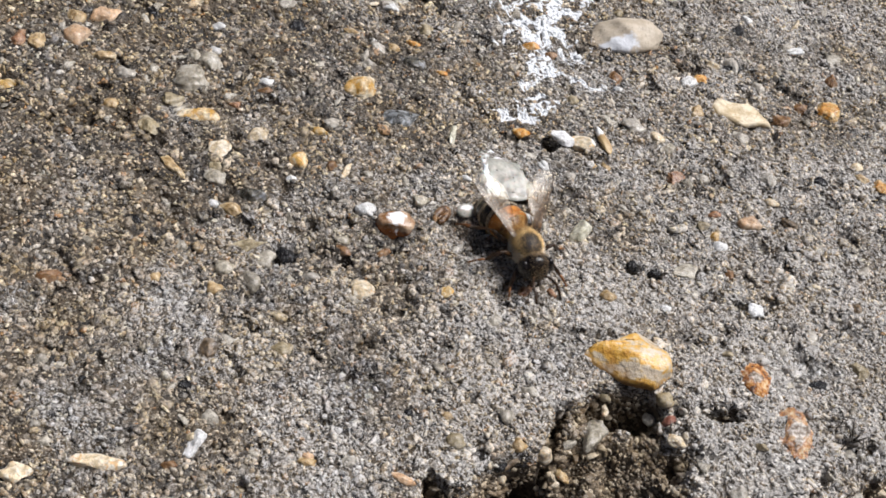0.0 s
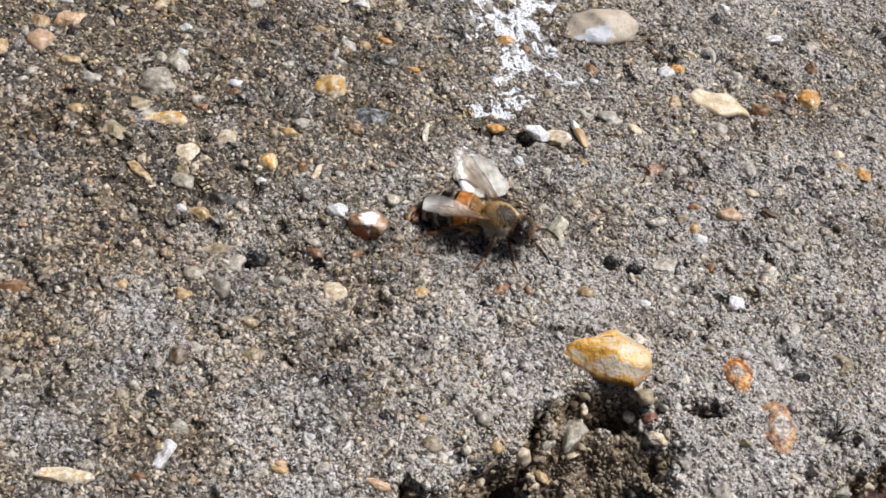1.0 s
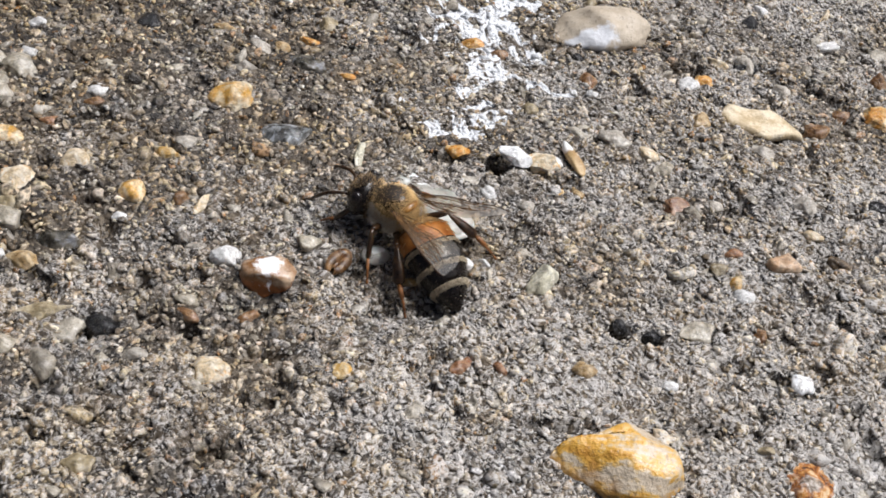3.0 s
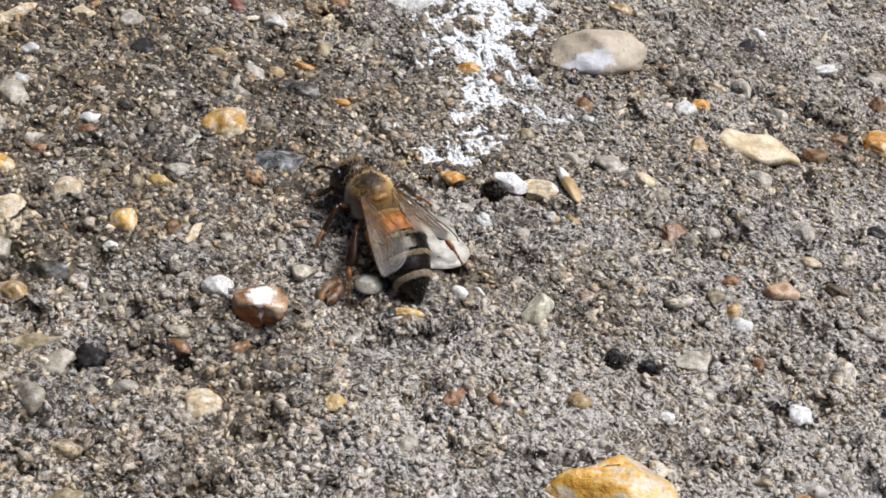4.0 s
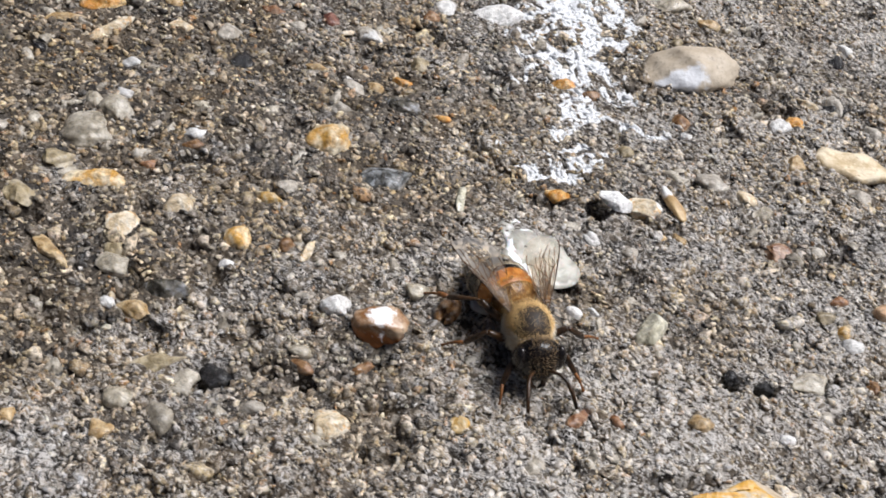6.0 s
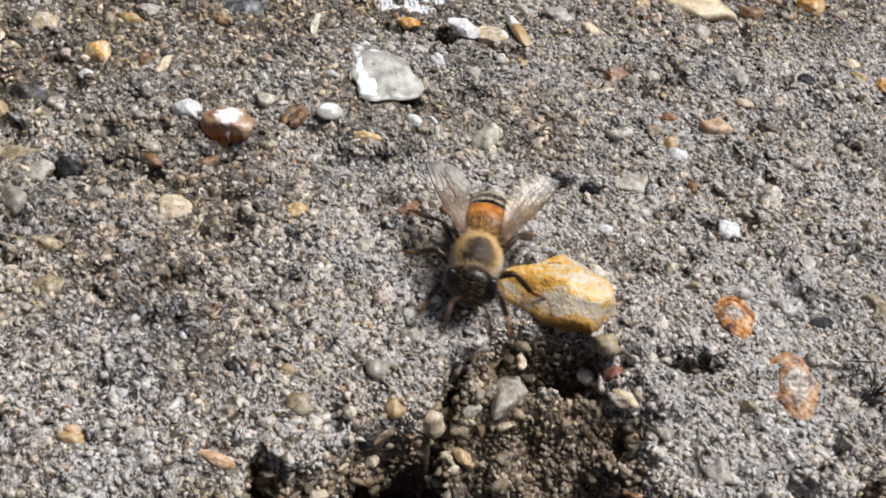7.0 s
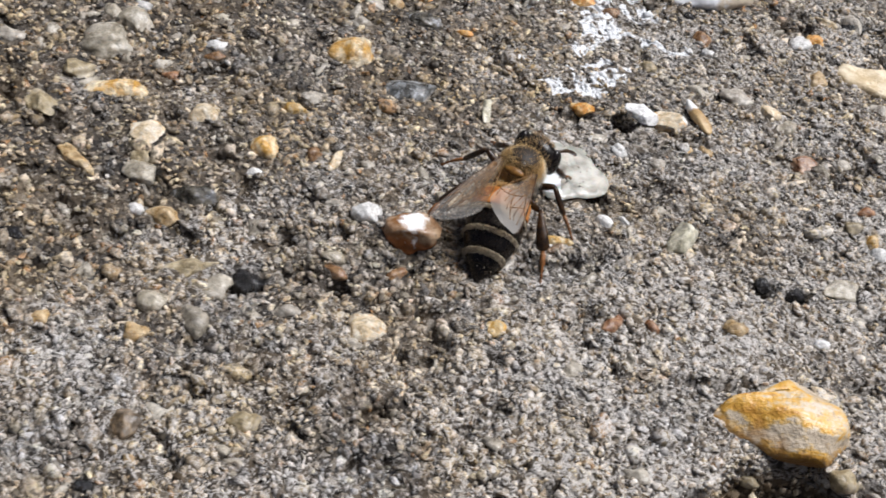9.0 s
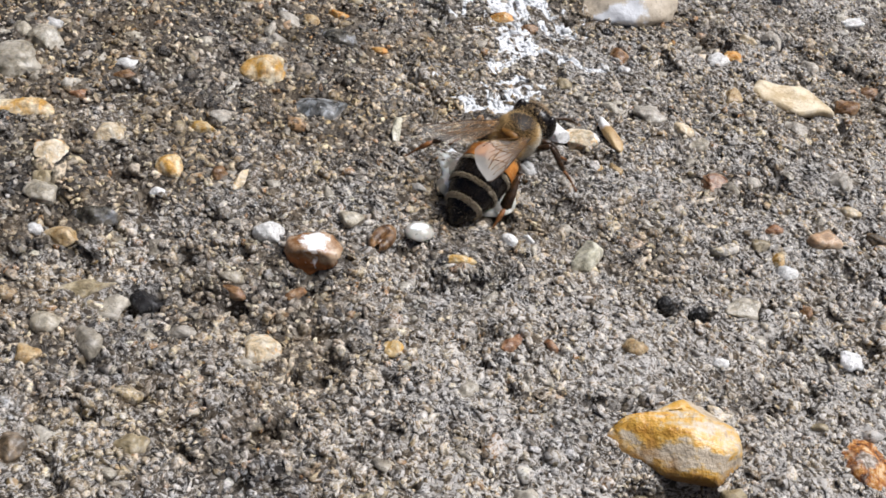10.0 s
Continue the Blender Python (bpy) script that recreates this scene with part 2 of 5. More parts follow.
CEMENT, SAND = cement(), sand()
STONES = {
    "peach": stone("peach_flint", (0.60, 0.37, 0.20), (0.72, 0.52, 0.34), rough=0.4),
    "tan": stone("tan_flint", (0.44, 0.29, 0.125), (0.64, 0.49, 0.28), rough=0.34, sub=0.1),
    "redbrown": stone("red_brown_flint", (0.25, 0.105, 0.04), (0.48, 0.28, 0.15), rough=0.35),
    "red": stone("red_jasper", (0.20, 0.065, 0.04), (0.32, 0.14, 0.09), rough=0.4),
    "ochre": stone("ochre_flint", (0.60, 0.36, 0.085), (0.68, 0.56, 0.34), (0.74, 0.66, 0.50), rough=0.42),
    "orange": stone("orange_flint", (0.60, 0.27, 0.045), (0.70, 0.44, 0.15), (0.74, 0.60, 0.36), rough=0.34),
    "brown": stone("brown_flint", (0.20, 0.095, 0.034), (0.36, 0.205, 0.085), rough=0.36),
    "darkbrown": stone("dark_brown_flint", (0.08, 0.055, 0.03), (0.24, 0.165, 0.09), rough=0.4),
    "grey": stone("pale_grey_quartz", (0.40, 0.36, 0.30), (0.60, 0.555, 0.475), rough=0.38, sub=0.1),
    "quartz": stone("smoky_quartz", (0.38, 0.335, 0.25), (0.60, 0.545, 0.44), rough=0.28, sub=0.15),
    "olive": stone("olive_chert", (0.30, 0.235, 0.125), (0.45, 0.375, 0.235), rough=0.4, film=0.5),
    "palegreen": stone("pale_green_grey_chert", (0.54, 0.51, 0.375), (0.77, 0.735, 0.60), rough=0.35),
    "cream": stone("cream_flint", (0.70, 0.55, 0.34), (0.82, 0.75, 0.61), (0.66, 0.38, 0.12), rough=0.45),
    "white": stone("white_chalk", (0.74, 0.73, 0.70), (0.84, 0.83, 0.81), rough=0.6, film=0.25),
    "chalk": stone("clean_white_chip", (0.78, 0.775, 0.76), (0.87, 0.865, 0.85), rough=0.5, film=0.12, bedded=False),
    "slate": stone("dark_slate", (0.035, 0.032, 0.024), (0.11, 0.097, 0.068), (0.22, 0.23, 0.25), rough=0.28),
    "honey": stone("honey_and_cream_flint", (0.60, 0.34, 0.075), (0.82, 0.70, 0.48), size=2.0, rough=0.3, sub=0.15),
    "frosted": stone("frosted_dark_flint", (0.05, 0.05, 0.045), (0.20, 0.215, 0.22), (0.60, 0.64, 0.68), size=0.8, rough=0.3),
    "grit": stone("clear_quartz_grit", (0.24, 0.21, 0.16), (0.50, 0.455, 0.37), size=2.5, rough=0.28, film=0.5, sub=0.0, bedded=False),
    # a few real black stones; most stand in holes, whose shade is their colour
    "black": stone("black_slag_and_pit_shade", (0.006, 0.006, 0.007), (0.018, 0.017, 0.018), rough=0.2, film=0.0, bump_mm=0.2, bedded=False),
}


# ---- mesh helpers ----
def link_mesh(name, verts, faces, material, smooth=True):
    me = bpy.data.meshes.new(name)
    me.from_pydata([tuple(v) for v in verts], [], [tuple(f) for f in faces])
    if smooth:
        me.polygons.foreach_set("use_smooth", [True] * len(me.polygons))
    me.materials.append(material)
    me.update()
    return me


def tri_mesh(name, verts, tris, material, smooth=False):
    """A large triangle mesh straight from arrays."""
    me = bpy.data.meshes.new(name)
    me.vertices.add(len(verts))
    me.vertices.foreach_set("co", np.ascontiguousarray(verts, np.float32).ravel())
    me.loops.add(3 * len(tris))
    me.loops.foreach_set("vertex_index", np.ascontiguousarray(tris, np.int32).ravel())
    me.polygons.add(len(tris))
    me.polygons.foreach_set("loop_start", np.arange(0, 3 * len(tris), 3, dtype=np.int32))
    if smooth:
        me.polygons.foreach_set("use_smooth", np.ones(len(tris), bool))
    me.materials.append(material)
    me.update(calc_edges=True)
    me.validate()
    return me


def part(name, me, parent, label=""):
    ob = new(name, me)
    ob.parent = parent
    return tagged(ob, label) if label else ob


def ico(level):
    bm = bmesh.new()
    bmesh.ops.create_icosphere(bm, subdivisions=level, radius=1.0)
    v = np.array([p.co[:] for p in bm.verts])
    f = np.array([[q.index for q in p.verts] for p in bm.faces])
    bm.free()
    return v, f


ICO1, ICO2, ICO3, ICO4 = ico(1), ico(2), ico(3), ico(4)


def chip(rng, base, cuts=9, lump=0.12, low=0.42):
    """A unit stone: a ball ground flat by random planes, with low lumps."""
    v = base[0].copy()
    for _ in range(cuts):
        n = rng.normal(size=3)
        n /= np.linalg.norm(n)
        v -= np.maximum(0, v @ n - rng.uniform(low, 0.92))[:, None] * n
    for wave, deep in ((2.2, 0.6), (2.2, 0.6), (2.6, 0.6), (5.5, 0.28), (7.5, 0.22), (11.0, 0.14), (15.0, 0.11)):
        k, ph = rng.normal(size=3) * wave, rng.uniform(0, 6.28)
        v *= (1 + lump * deep * np.sin(v @ k + ph))[:, None]
    return v


# ---- the slab's relief ----
_lat = {}


def vnoise(x, y, size, seed):
    """Smooth value noise on the plan, in millimetres; about -1 to 1."""
    if seed not in _lat:
        _lat[seed] = np.random.default_rng(1000 + seed).uniform(-1, 1, (512, 512))
    g = _lat[seed]
    u, v = np.asarray(x) / size + 200.0, np.asarray(y) / size + 200.0
    i, j = np.floor(u).astype(int), np.floor(v).astype(int)
    a, b = u - i, v - j
    a, b = a * a * (3 - 2 * a), b * b * (3 - 2 * b)
    i, j, i1, j1 = i % 512, j % 512, (i + 1) % 512, (j + 1) % 512
    return (g[i, j] * (1 - a) + g[i1, j] * a) * (1 - b) + (g[i, j1] * (1 - a) + g[i1, j1] * a) * b


def smooth01(t):
    t = np.clip(t, 0, 1)
    return t * t * (3 - 2 * t)


# the broken front lip, and where the hollow below it opens (x, y in millimetres)
LIP_X = (19.5, 20.8, 22.2, 24.5, 26, 28, 30.5, 32, 33.2, 35, 37.6, 42.8, 44.5, 45.3, 46.8, 52.4, 58, 61, 64.5, 70, 90)
LIP_Y = (36, 53.2, 52.6, 54.4, 55.6, 56.6, 57.5, 58.6, 61.2, 63, 64.6, 64.5, 62.2, 57, 51.6, 52, 52.8, 55.7, 57.8, 60, 66)
HOLLOW_X = (24.3, 25.2, 26.8, 28.3, 30.1, 31.4, 32.3, 33.2, 35.0, 37.0, 39.5, 41.5, 43.2, 44.2, 45.0, 46.2)
HOLLOW_Y = (38, 52.4, 53.7, 54.7, 55.6, 56.5, 56.0, 54.2, 52.8, 51.6, 52.0, 53.0, 54.2, 53.6, 51.5, 38)


def relief(x, y):
    """Height of the slab over a plan point, and how far an overhang pushes that point back, in millimetres."""
    x, y = np.asarray(x, float), np.asarray(y, float)
    z = 0.30 * vnoise(x, y, 5.5, 1) + 0.20 * vnoise(x, y, 2.1, 2) + 0.13 * vnoise(x, y, 0.8, 3) + 0.09 * vnoise(x, y, 0.45, 4)
    u, v = 0.82 * x + 0.57 * y + 0.5 * vnoise(x, y, 1.3, 13), 0.82 * y - 0.57 * x + 0.5 * vnoise(x, y, 1.3, 14)
    z = z - 1.0 * smooth01((vnoise(u, v, 1.7, 11) - 0.42) / 0.36) * smooth01((vnoise(x, y, 6.5, 12) + 0.35) / 0.5)
    z = z - 0.006 * np.maximum(0, 63 - y) ** 2 * smooth01((34 - x) / 12)
    jag = 0.8 * vnoise(x, y, 2.6, 5) + 0.45 * vnoise(x, y, 1.0, 6)
    d = np.interp(x, LIP_X, LIP_Y) + jag - y
    slope = np.interp(x, (20, 24, 26, 34, 36, 45, 48, 60), (0.25, 0.35, 1.2, 0.85, 0.55, 0.55, 1.6, 2.6))
    ease = 1 - smooth01((x - 40.0) / 6.5) * smooth01((y - 50.5) / 2.0) * smooth01((50 - x) / 2)
    # the worn brink right of the notch: lumps and deep pockets
    brink = smooth01((d + 7.5) / 6.0) * smooth01((x - 43) / 3)
    z = z + brink * (0.75 * vnoise(x, y, 3.0, 15) + 0.65 * vnoise(x, y, 1.3, 16) - 0.5) - 1.5 * brink * smooth01((vnoise(x, y, 1.9, 17) - 0.25) / 0.4)
    d = d * ease
    inside = smooth01(d / 0.9)
    z = z - 0.9 * inside - slope * np.maximum(0, d) + inside * (1.4 * vnoise(x, y, 2.6, 7) + 0.8 * vnoise(x, y, 1.1, 8))
    hollow = np.maximum(0, np.interp(x, HOLLOW_X, HOLLOW_Y) + 0.4 * jag - y)
    drop = np.minimum(9.0 * hollow, 24)
    z = z - drop
    crack = np.abs(x - 20.4 - 0.35 * vnoise(x, y, 2.0, 9))
    z = z - 7 * np.exp(-((crack / 0.5) ** 2)) * smooth01((54.2 - y) / 1.5)
    cut = np.abs(x - np.interp(y, (53, 57.5, 61.5, 63), (30.6, 32.0, 33.2, 34.5)) - 0.3 * vnoise(x, y, 1.5, 10))
    z = z - 6.0 * np.exp(-((cut / 0.65) ** 2)) * smooth01((62.5 - y) / 1.0) * smooth01((y - 52) / 2)
    for px, py, rx, ry, deep in PITS:
        z = z - deep * np.exp(-((((x - px) / rx) ** 2 + ((y - py) / ry) ** 2) ** 1.5))
    return np.maximum(z, -30), 0.85 * np.minimum(drop, 16)


PITS = [(45.0, 57.8, 1.2, 0.9, 2.5), (40.2, 62.8, 3.0, 1.7, 7.5), (49.5, 62.8, 2.2, 0.75, 4.2), (37.0, 63.3, 1.8, 0.8, 2.0), (47.5, 71.0, 1.6, 0.45, 1.2), (53.4, 75.9, 0.9, 0.5, 2.2), (59.7, 105.1, 0.9, 0.35, 2.0), (61.1, 104.3, 0.8, 0.4, 2.2), (41.9, 79.5, 0.9, 0.7, 2.4), (44.2, 78.9, 0.8, 0.5, 1.4), (5.5, 76.0, 1.5, 0.9, 1.6), (11.6, 76.1, 1.0, 0.8, 1.6), (17.0, 79.3, 1.8, 0.5, 0.9),
        (3.0, 70.5, 2.0, 1.4, 1.0), (9.0, 77.0, 1.5, 1.0, 1.1), (33.9, 95.6, 0.9, 0.9, 2.6), (60.5, 88.5, 1.6, 0.7, 1.1), (16.0, 78.2, 1.5, 0.6, 1.0),
        (10.5, 58.0, 0.7, 0.5, 1.6), (36.2, 70.4, 2.6, 0.4, 1.5), (53.0, 93.0, 1.3, 0.7, 0.9), (24.0, 61.5, 0.6, 0.5, 1.5)]


def ground_z(x, y):
    return float(relief(np.array([x]), np.array([y]))[0][0])


def bed_z(x, y, l, w):
    """The level in which a stone of that size lies: the common height round it, small pits left out."""
    r = 0.45 * max(l, w)
    ring = np.array([(x + r * k * math.cos(a), y + r * k * math.sin(a)) for k in (0.4, 1.0) for a in np.linspace(0, 2 * math.pi, 12, endpoint=False)])
    return float(np.percentile(relief(ring[:, 0], ring[:, 1])[0], 62))


def build_slab():
    xs = np.concatenate([np.linspace(-600, -36, 14), np.arange(-34, 92, 0.30), np.linspace(94, 600, 14)])
    ys = np.concatenate([np.arange(41, 143, 0.30), np.linspace(146, 800, 16)])
    gx, gy = np.meshgrid(xs, ys, indexing="ij")
    z, back = relief(gx, gy)
    v = np.stack([gx, gy + back, z], -1).reshape(-1, 3) * MM
    nx, ny = len(xs), len(ys)
    i = (np.arange(nx - 1)[:, None] * ny + np.arange(ny - 1)[None]).ravel()
    tris = np.concatenate([np.stack([i, i + ny, i + ny + 1], 1), np.stack([i, i + ny + 1, i + 1], 1)])
    # front face of the slab, down to the soil
    edge = np.arange(nx) * ny
    low = v[edge] * (1, 1, 0) + (0, 0, -0.031)
    k = len(v)
    j = np.arange(nx - 1)
    tris = np.concatenate([tris, np.stack([edge[:-1], k + j, k + j + 1], 1), np.stack([edge[:-1], k + j + 1, edge[1:]], 1)])
    ob = new("pavement", tri_mesh("pavement", np.concatenate([v, low]), tris, CEMENT, True))
    return tagged(ob, "old weathered grey concrete slab with exposed gravel and a broken edge", "concrete slab", kind="structure")


STANDS = []      # plan of every stone: x, y, half length, half width (mm), turn (degrees)


def stands(x, y, l, w, turn):
    STANDS.append((x, y, 0.5 * l, 0.5 * w, radians(turn)))


def clear_of_stones(x, y):
    """True where a plan point lies on no stone."""
    free = np.ones(len(x), bool)
    for px, py, a, b, turn in STANDS:
        u, v = x - px, y - py
        c, d = math.cos(turn), math.sin(turn)
        free &= ((u * c + v * d) / a) ** 2 + ((v * c - u * d) / b) ** 2 > 0.80
    return free


def bed_of_grains(rng, base, x, y, r, sink, flat):
    """Broken grains of one size class, each turned and stretched its own way, bedded in the cement."""
    n = len(x)
    z, back = relief(x, y)
    shapes = np.stack([chip(rng, base, 7, 0.30, 0.16) for _ in range(48)])
    v = shapes[rng.integers(0, 48, n)] * 1.3
    q = rng.normal(size=(n, 4))
    q /= np.linalg.norm(q, axis=1)[:, None]
    a, b, c, d = q.T
    rot = np.stack([1 - 2 * (c * c + d * d), 2 * (b * c - a * d), 2 * (b * d + a * c), 2 * (b * c + a * d), 1 - 2 * (b * b + d * d), 2 * (c * d - a * b),
                    2 * (b * d - a * c), 2 * (c * d + a * b), 1 - 2 * (b * b + c * c)], 1).reshape(n, 3, 3)
    stretch = rng.uniform(0.6, 1.35, (n, 1, 3))
    v = np.einsum("nij,nvj->nvi", rot, v * stretch) * r[:, None, None]
    v[:, :, 2] *= flat
    v += np.stack([x, y + back, z - sink * r + 0.02], 1)[:, None]
    f = (base[1][None] + len(base[0]) * np.arange(n)[:, None, None]).reshape(-1, 3)
    return v.reshape(-1, 3) * MM, f


def build_sand(slab):
    """The sand grains that stand out of the cement, too many to count."""
    rng = np.random.default_rng(5)
    whole, lip = (-31, 88, 43, 140), (19, 72, 43, 66)
    # name, spacing, mean and spread of the radius, area, on the broken face only, share, how deep, flattening, ball, label, material
    for name, step, mean, spread, (x0, x1, y0, y1), broken, share, (deep0, deep1), flat, base, look_of, material in (
            ("quartz_grit", 3.1, -0.42, 0.22, whole, False, 0.50, (0.40, 0.90), 0.75, ICO3, "pale clear quartz grit bedded in the cement", STONES["grit"]),
            ("coarse_grains", 1.75, -0.72, 0.24, whole, False, 0.75, (0.30, 0.90), 0.80, ICO2, "smooth tan and grey grit grains bedded in the cement", SAND),
            ("sand_grains", 0.80, -1.12, 0.25, whole, False, 0.70, (0.05, 0.80), 0.80, ICO1, "coarse sand grains bedded in the cement", SAND),
            ("rounded_grains", 0.62, -1.20, 0.22, (-31, 36, 43, 82), False, 0.66, (0.15, 0.80), 0.80, ICO2, "smooth glassy tan and grey sand grains bedded in the cement", SAND),
            ("fine_grains", 0.405, -1.58, 0.28, whole, False, 0.93, (-0.10, 0.70), 0.80, ICO1, "fine sand grains bedded in the cement", SAND),
            ("broken_grains", 0.27, -1.66, 0.30, lip, True, 1.0, (-0.10, 0.85), 0.90, ICO1, "fine loose grains on the broken face", SAND),
            ("hollow_grains", 0.17, -1.75, 0.30, (34, 47, 60, 66), True, 1.0, (-0.35, 0.65), 0.95, ICO1, "fine loose grains in the hollow under the stone", SAND),
            ("broken_grit", 0.80, -1.18, 0.25, lip, True, 0.6, (-0.10, 0.80), 0.90, ICO2, "coarse loose grains on the broken face", SAND)):
        gx, gy = np.meshgrid(np.arange(x0, x1, step), np.arange(y0, y1, step), indexing="ij")
        jit = rng.uniform(-0.55, 0.55, (2, gx.size)) * step
        x, y = gx.ravel() + jit[0], gy.ravel() + jit[1]
        r = np.clip(rng.lognormal(mean, spread, gx.size), 0.10, 0.8)
        keep = rng.random(gx.size) < share
        if broken:
            keep &= np.interp(x, LIP_X, LIP_Y) - y > -0.6
        keep &= np.interp(x, HOLLOW_X, HOLLOW_Y) - y < 0.5
        x, y, r = x[keep], y[keep], r[keep]
        free = clear_of_stones(x, y)
        x, y, r = x[free], y[free], r[free]
        v, f = bed_of_grains(rng, base, x, y, r, rng.uniform(deep0, deep1, len(x)), flat)
        ob = part(name, tri_mesh(name, v, f, material, base is not ICO1), slab, look_of)
        ob["kind"] = "stuff"


SLAB = build_slab()

soil = Tree("dark_soil")
soil.set(Base_Color=soil.ramp(soil.noise(6.0, 5.0, 0.7), (0.35, (0.018, 0.014, 0.010)), (0.7, (0.06, 0.048, 0.034))), Roughness=0.95)
soil.bump(soil.noise(4.0, 5.0, 0.7), 1.5)
gv = [(x, y, -0.033) for x in (-900, 900) for y in (-900, 900)]
tagged(new("ground", link_mesh("ground", gv, [(0, 2, 3, 1)], soil.mat, False)), "bare dark soil around the concrete slab", "ground", kind="structure")


# ---- stones in the slab ----
def stone_mesh(name, key, seed, l, w, h, cuts=8, level=3, lump=0.12):
    rng = np.random.default_rng(seed)
    base = {2: ICO2, 3: ICO3, 4: ICO4}[level]
    v = chip(rng, base, cuts, lump, 0.60)
    v /= (v.max(0) - v.min(0))[None] / 2
    return link_mesh(name, v * np.array((l, w, h)) * 0.5 * MM, base[1], STONES[key] if isinstance(key, str) else key, True)


COUNT = [0]


def pebble(key, x, y, l, w, turn, z=None, h=None, seed=0):
    """One stone of the aggregate, bedded to about half its height."""
    COUNT[0] += 1
    stands(x, y, l, w, turn)
    tall = h or 0.40 * min(l, w) + 0.06 * max(l, w) + 0.30
    level = 4 if max(l, w) > 1.9 else 3
    ob = part("pebble", stone_mesh("pebble", key, seed or 40 + COUNT[0], l * 1.04, w * 1.04, tall * 1.25, 6 + COUNT[0] % 5, level), SLAB)
    ob.matrix_basis = pose(x * MM, y * MM, ((bed_z(x, y, l, w) if z is None else z) + tall * (-0.30 if key == "black" else -0.12)) * MM, COUNT[0] * 37 % 17 - 8, COUNT[0] * 53 % 15 - 7, turn)
    return ob


# ---- stones and chips with a look of their own ----
def plate_mesh(name, material, l, w, thick, seed, notch=0.0, dome=0.3, rings=7, spokes=36, angular=0.12):
    """A thin chip: a ragged rounded outline, slightly domed, with a real edge."""
    rng = np.random.default_rng(seed)
    ph = rng.uniform(0, 6.28, 6)
    v, f = [], []
    for side in (1, -1):
        for i in range(rings + 1):
            s = i / rings
            for k in range(spokes):
                a = 2 * math.pi * k / spokes
                r = 1 + angular * sum(math.sin((m + 2) * a + ph[m]) / (1 + 0.5 * m) for m in range(5)) - 0.5 * notch * math.exp(-((a - 1.15) / 0.25) ** 2) + 3.4 * notch * math.exp(-((a - 1.75) / 0.24) ** 2)
                x, y = 0.5 * l * r * s * math.cos(a), 0.5 * w * r * s * math.sin(a)
                top = dome * (1 - s * s) + 0.06 * math.sin(3.1 * x + ph[0]) * math.sin(2.7 * y + ph[1])
                edge = thick * (1 - s**6 * 0.8) * 0.5
                v.append((x * MM, y * MM, (top + side * edge) * MM))
    def at(side, i, k):
        return side * (rings + 1) * spokes + i * spokes + k % spokes
    for i in range(rings):
        for k in range(spokes):
            f.append((at(0, i, k), at(0, i + 1, k), at(0, i + 1, k + 1), at(0, i, k + 1)))
            f.append((at(1, i, k), at(1, i, k + 1), at(1, i + 1, k + 1), at(1, i + 1, k)))
    for k in range(spokes):
        f.append((at(0, rings, k), at(1, rings, k), at(1, rings, k + 1), at(0, rings, k + 1)))
    return link_mesh(name, v, f, material)


def patched(name, base, patch, x0, y0, rx, ry, rough=0.4, bump_mm=0.1, sub=0.0, size=0.9, soft=0.6, rim=None):
    """A stone with a worn patch of another colour at one place of its own space (millimetres)."""
    t = Tree(name)
    x, y, z = t.xyz()
    u = t.math("DIVIDE", t.math("SUBTRACT", x, x0 * MM), rx * MM)
    v = t.math("DIVIDE", t.math("SUBTRACT", y, y0 * MM), ry * MM)
    d = t.math("SQRT", t.math("ADD", t.math("MULTIPLY", u, u), t.math("MULTIPLY", v, v)))
    d = t.math("ADD", d, t.math("MULTIPLY", t.math("SUBTRACT", t.noise(size, 4.0, 0.65), 0.5), 1.6))
    m = t.ramp(d, (0.86 - 0.2 * soft, 1.0), (0.92 + 0.2 * soft, 0.0))
    body = t.mix(t.ramp(t.noise(1.3, 4.0, 0.6), (0.38, 0.0), (0.66, 1.0)), base[0], base[1])
    speck = t.mix(t.ramp(t.noise(0.3, 2.0), (0.60, 0.0), (0.68, 0.5)), body, tuple(0.4 * q for q in base[0]))
    if rim:
        speck = t.mix(t.ramp(t.math("ADD", t.math("MULTIPLY", z, 600.0), t.noise(0.8, 3.0)), (0.55, 1.0), (0.95, 0.0)), speck, rim)
    t.set(Base_Color=t.mix(m, speck, patch), Roughness=rough)
    if sub:
        t.set(Subsurface_Weight=sub, Subsurface_Scale=0.001)
    t.bump(t.noise(0.6, 4.0), bump_mm, 0.9)
    return t.mat


def thing(name, me, x, y, z, turn, label, category="stone", tip=(0, 0), group=""):
    ob = tagged(new(name, me), label, category, group)
    at = np.array([p.co[:2] for p in me.vertices]) / MM
    if z > -3 and category != "dead insect":
        stands(x, y, *(0.97 * np.ptp(at, axis=0)), turn)
    ob.matrix_world = pose(x * MM, y * MM, z * MM, tip[0], tip[1], turn)
    return ob


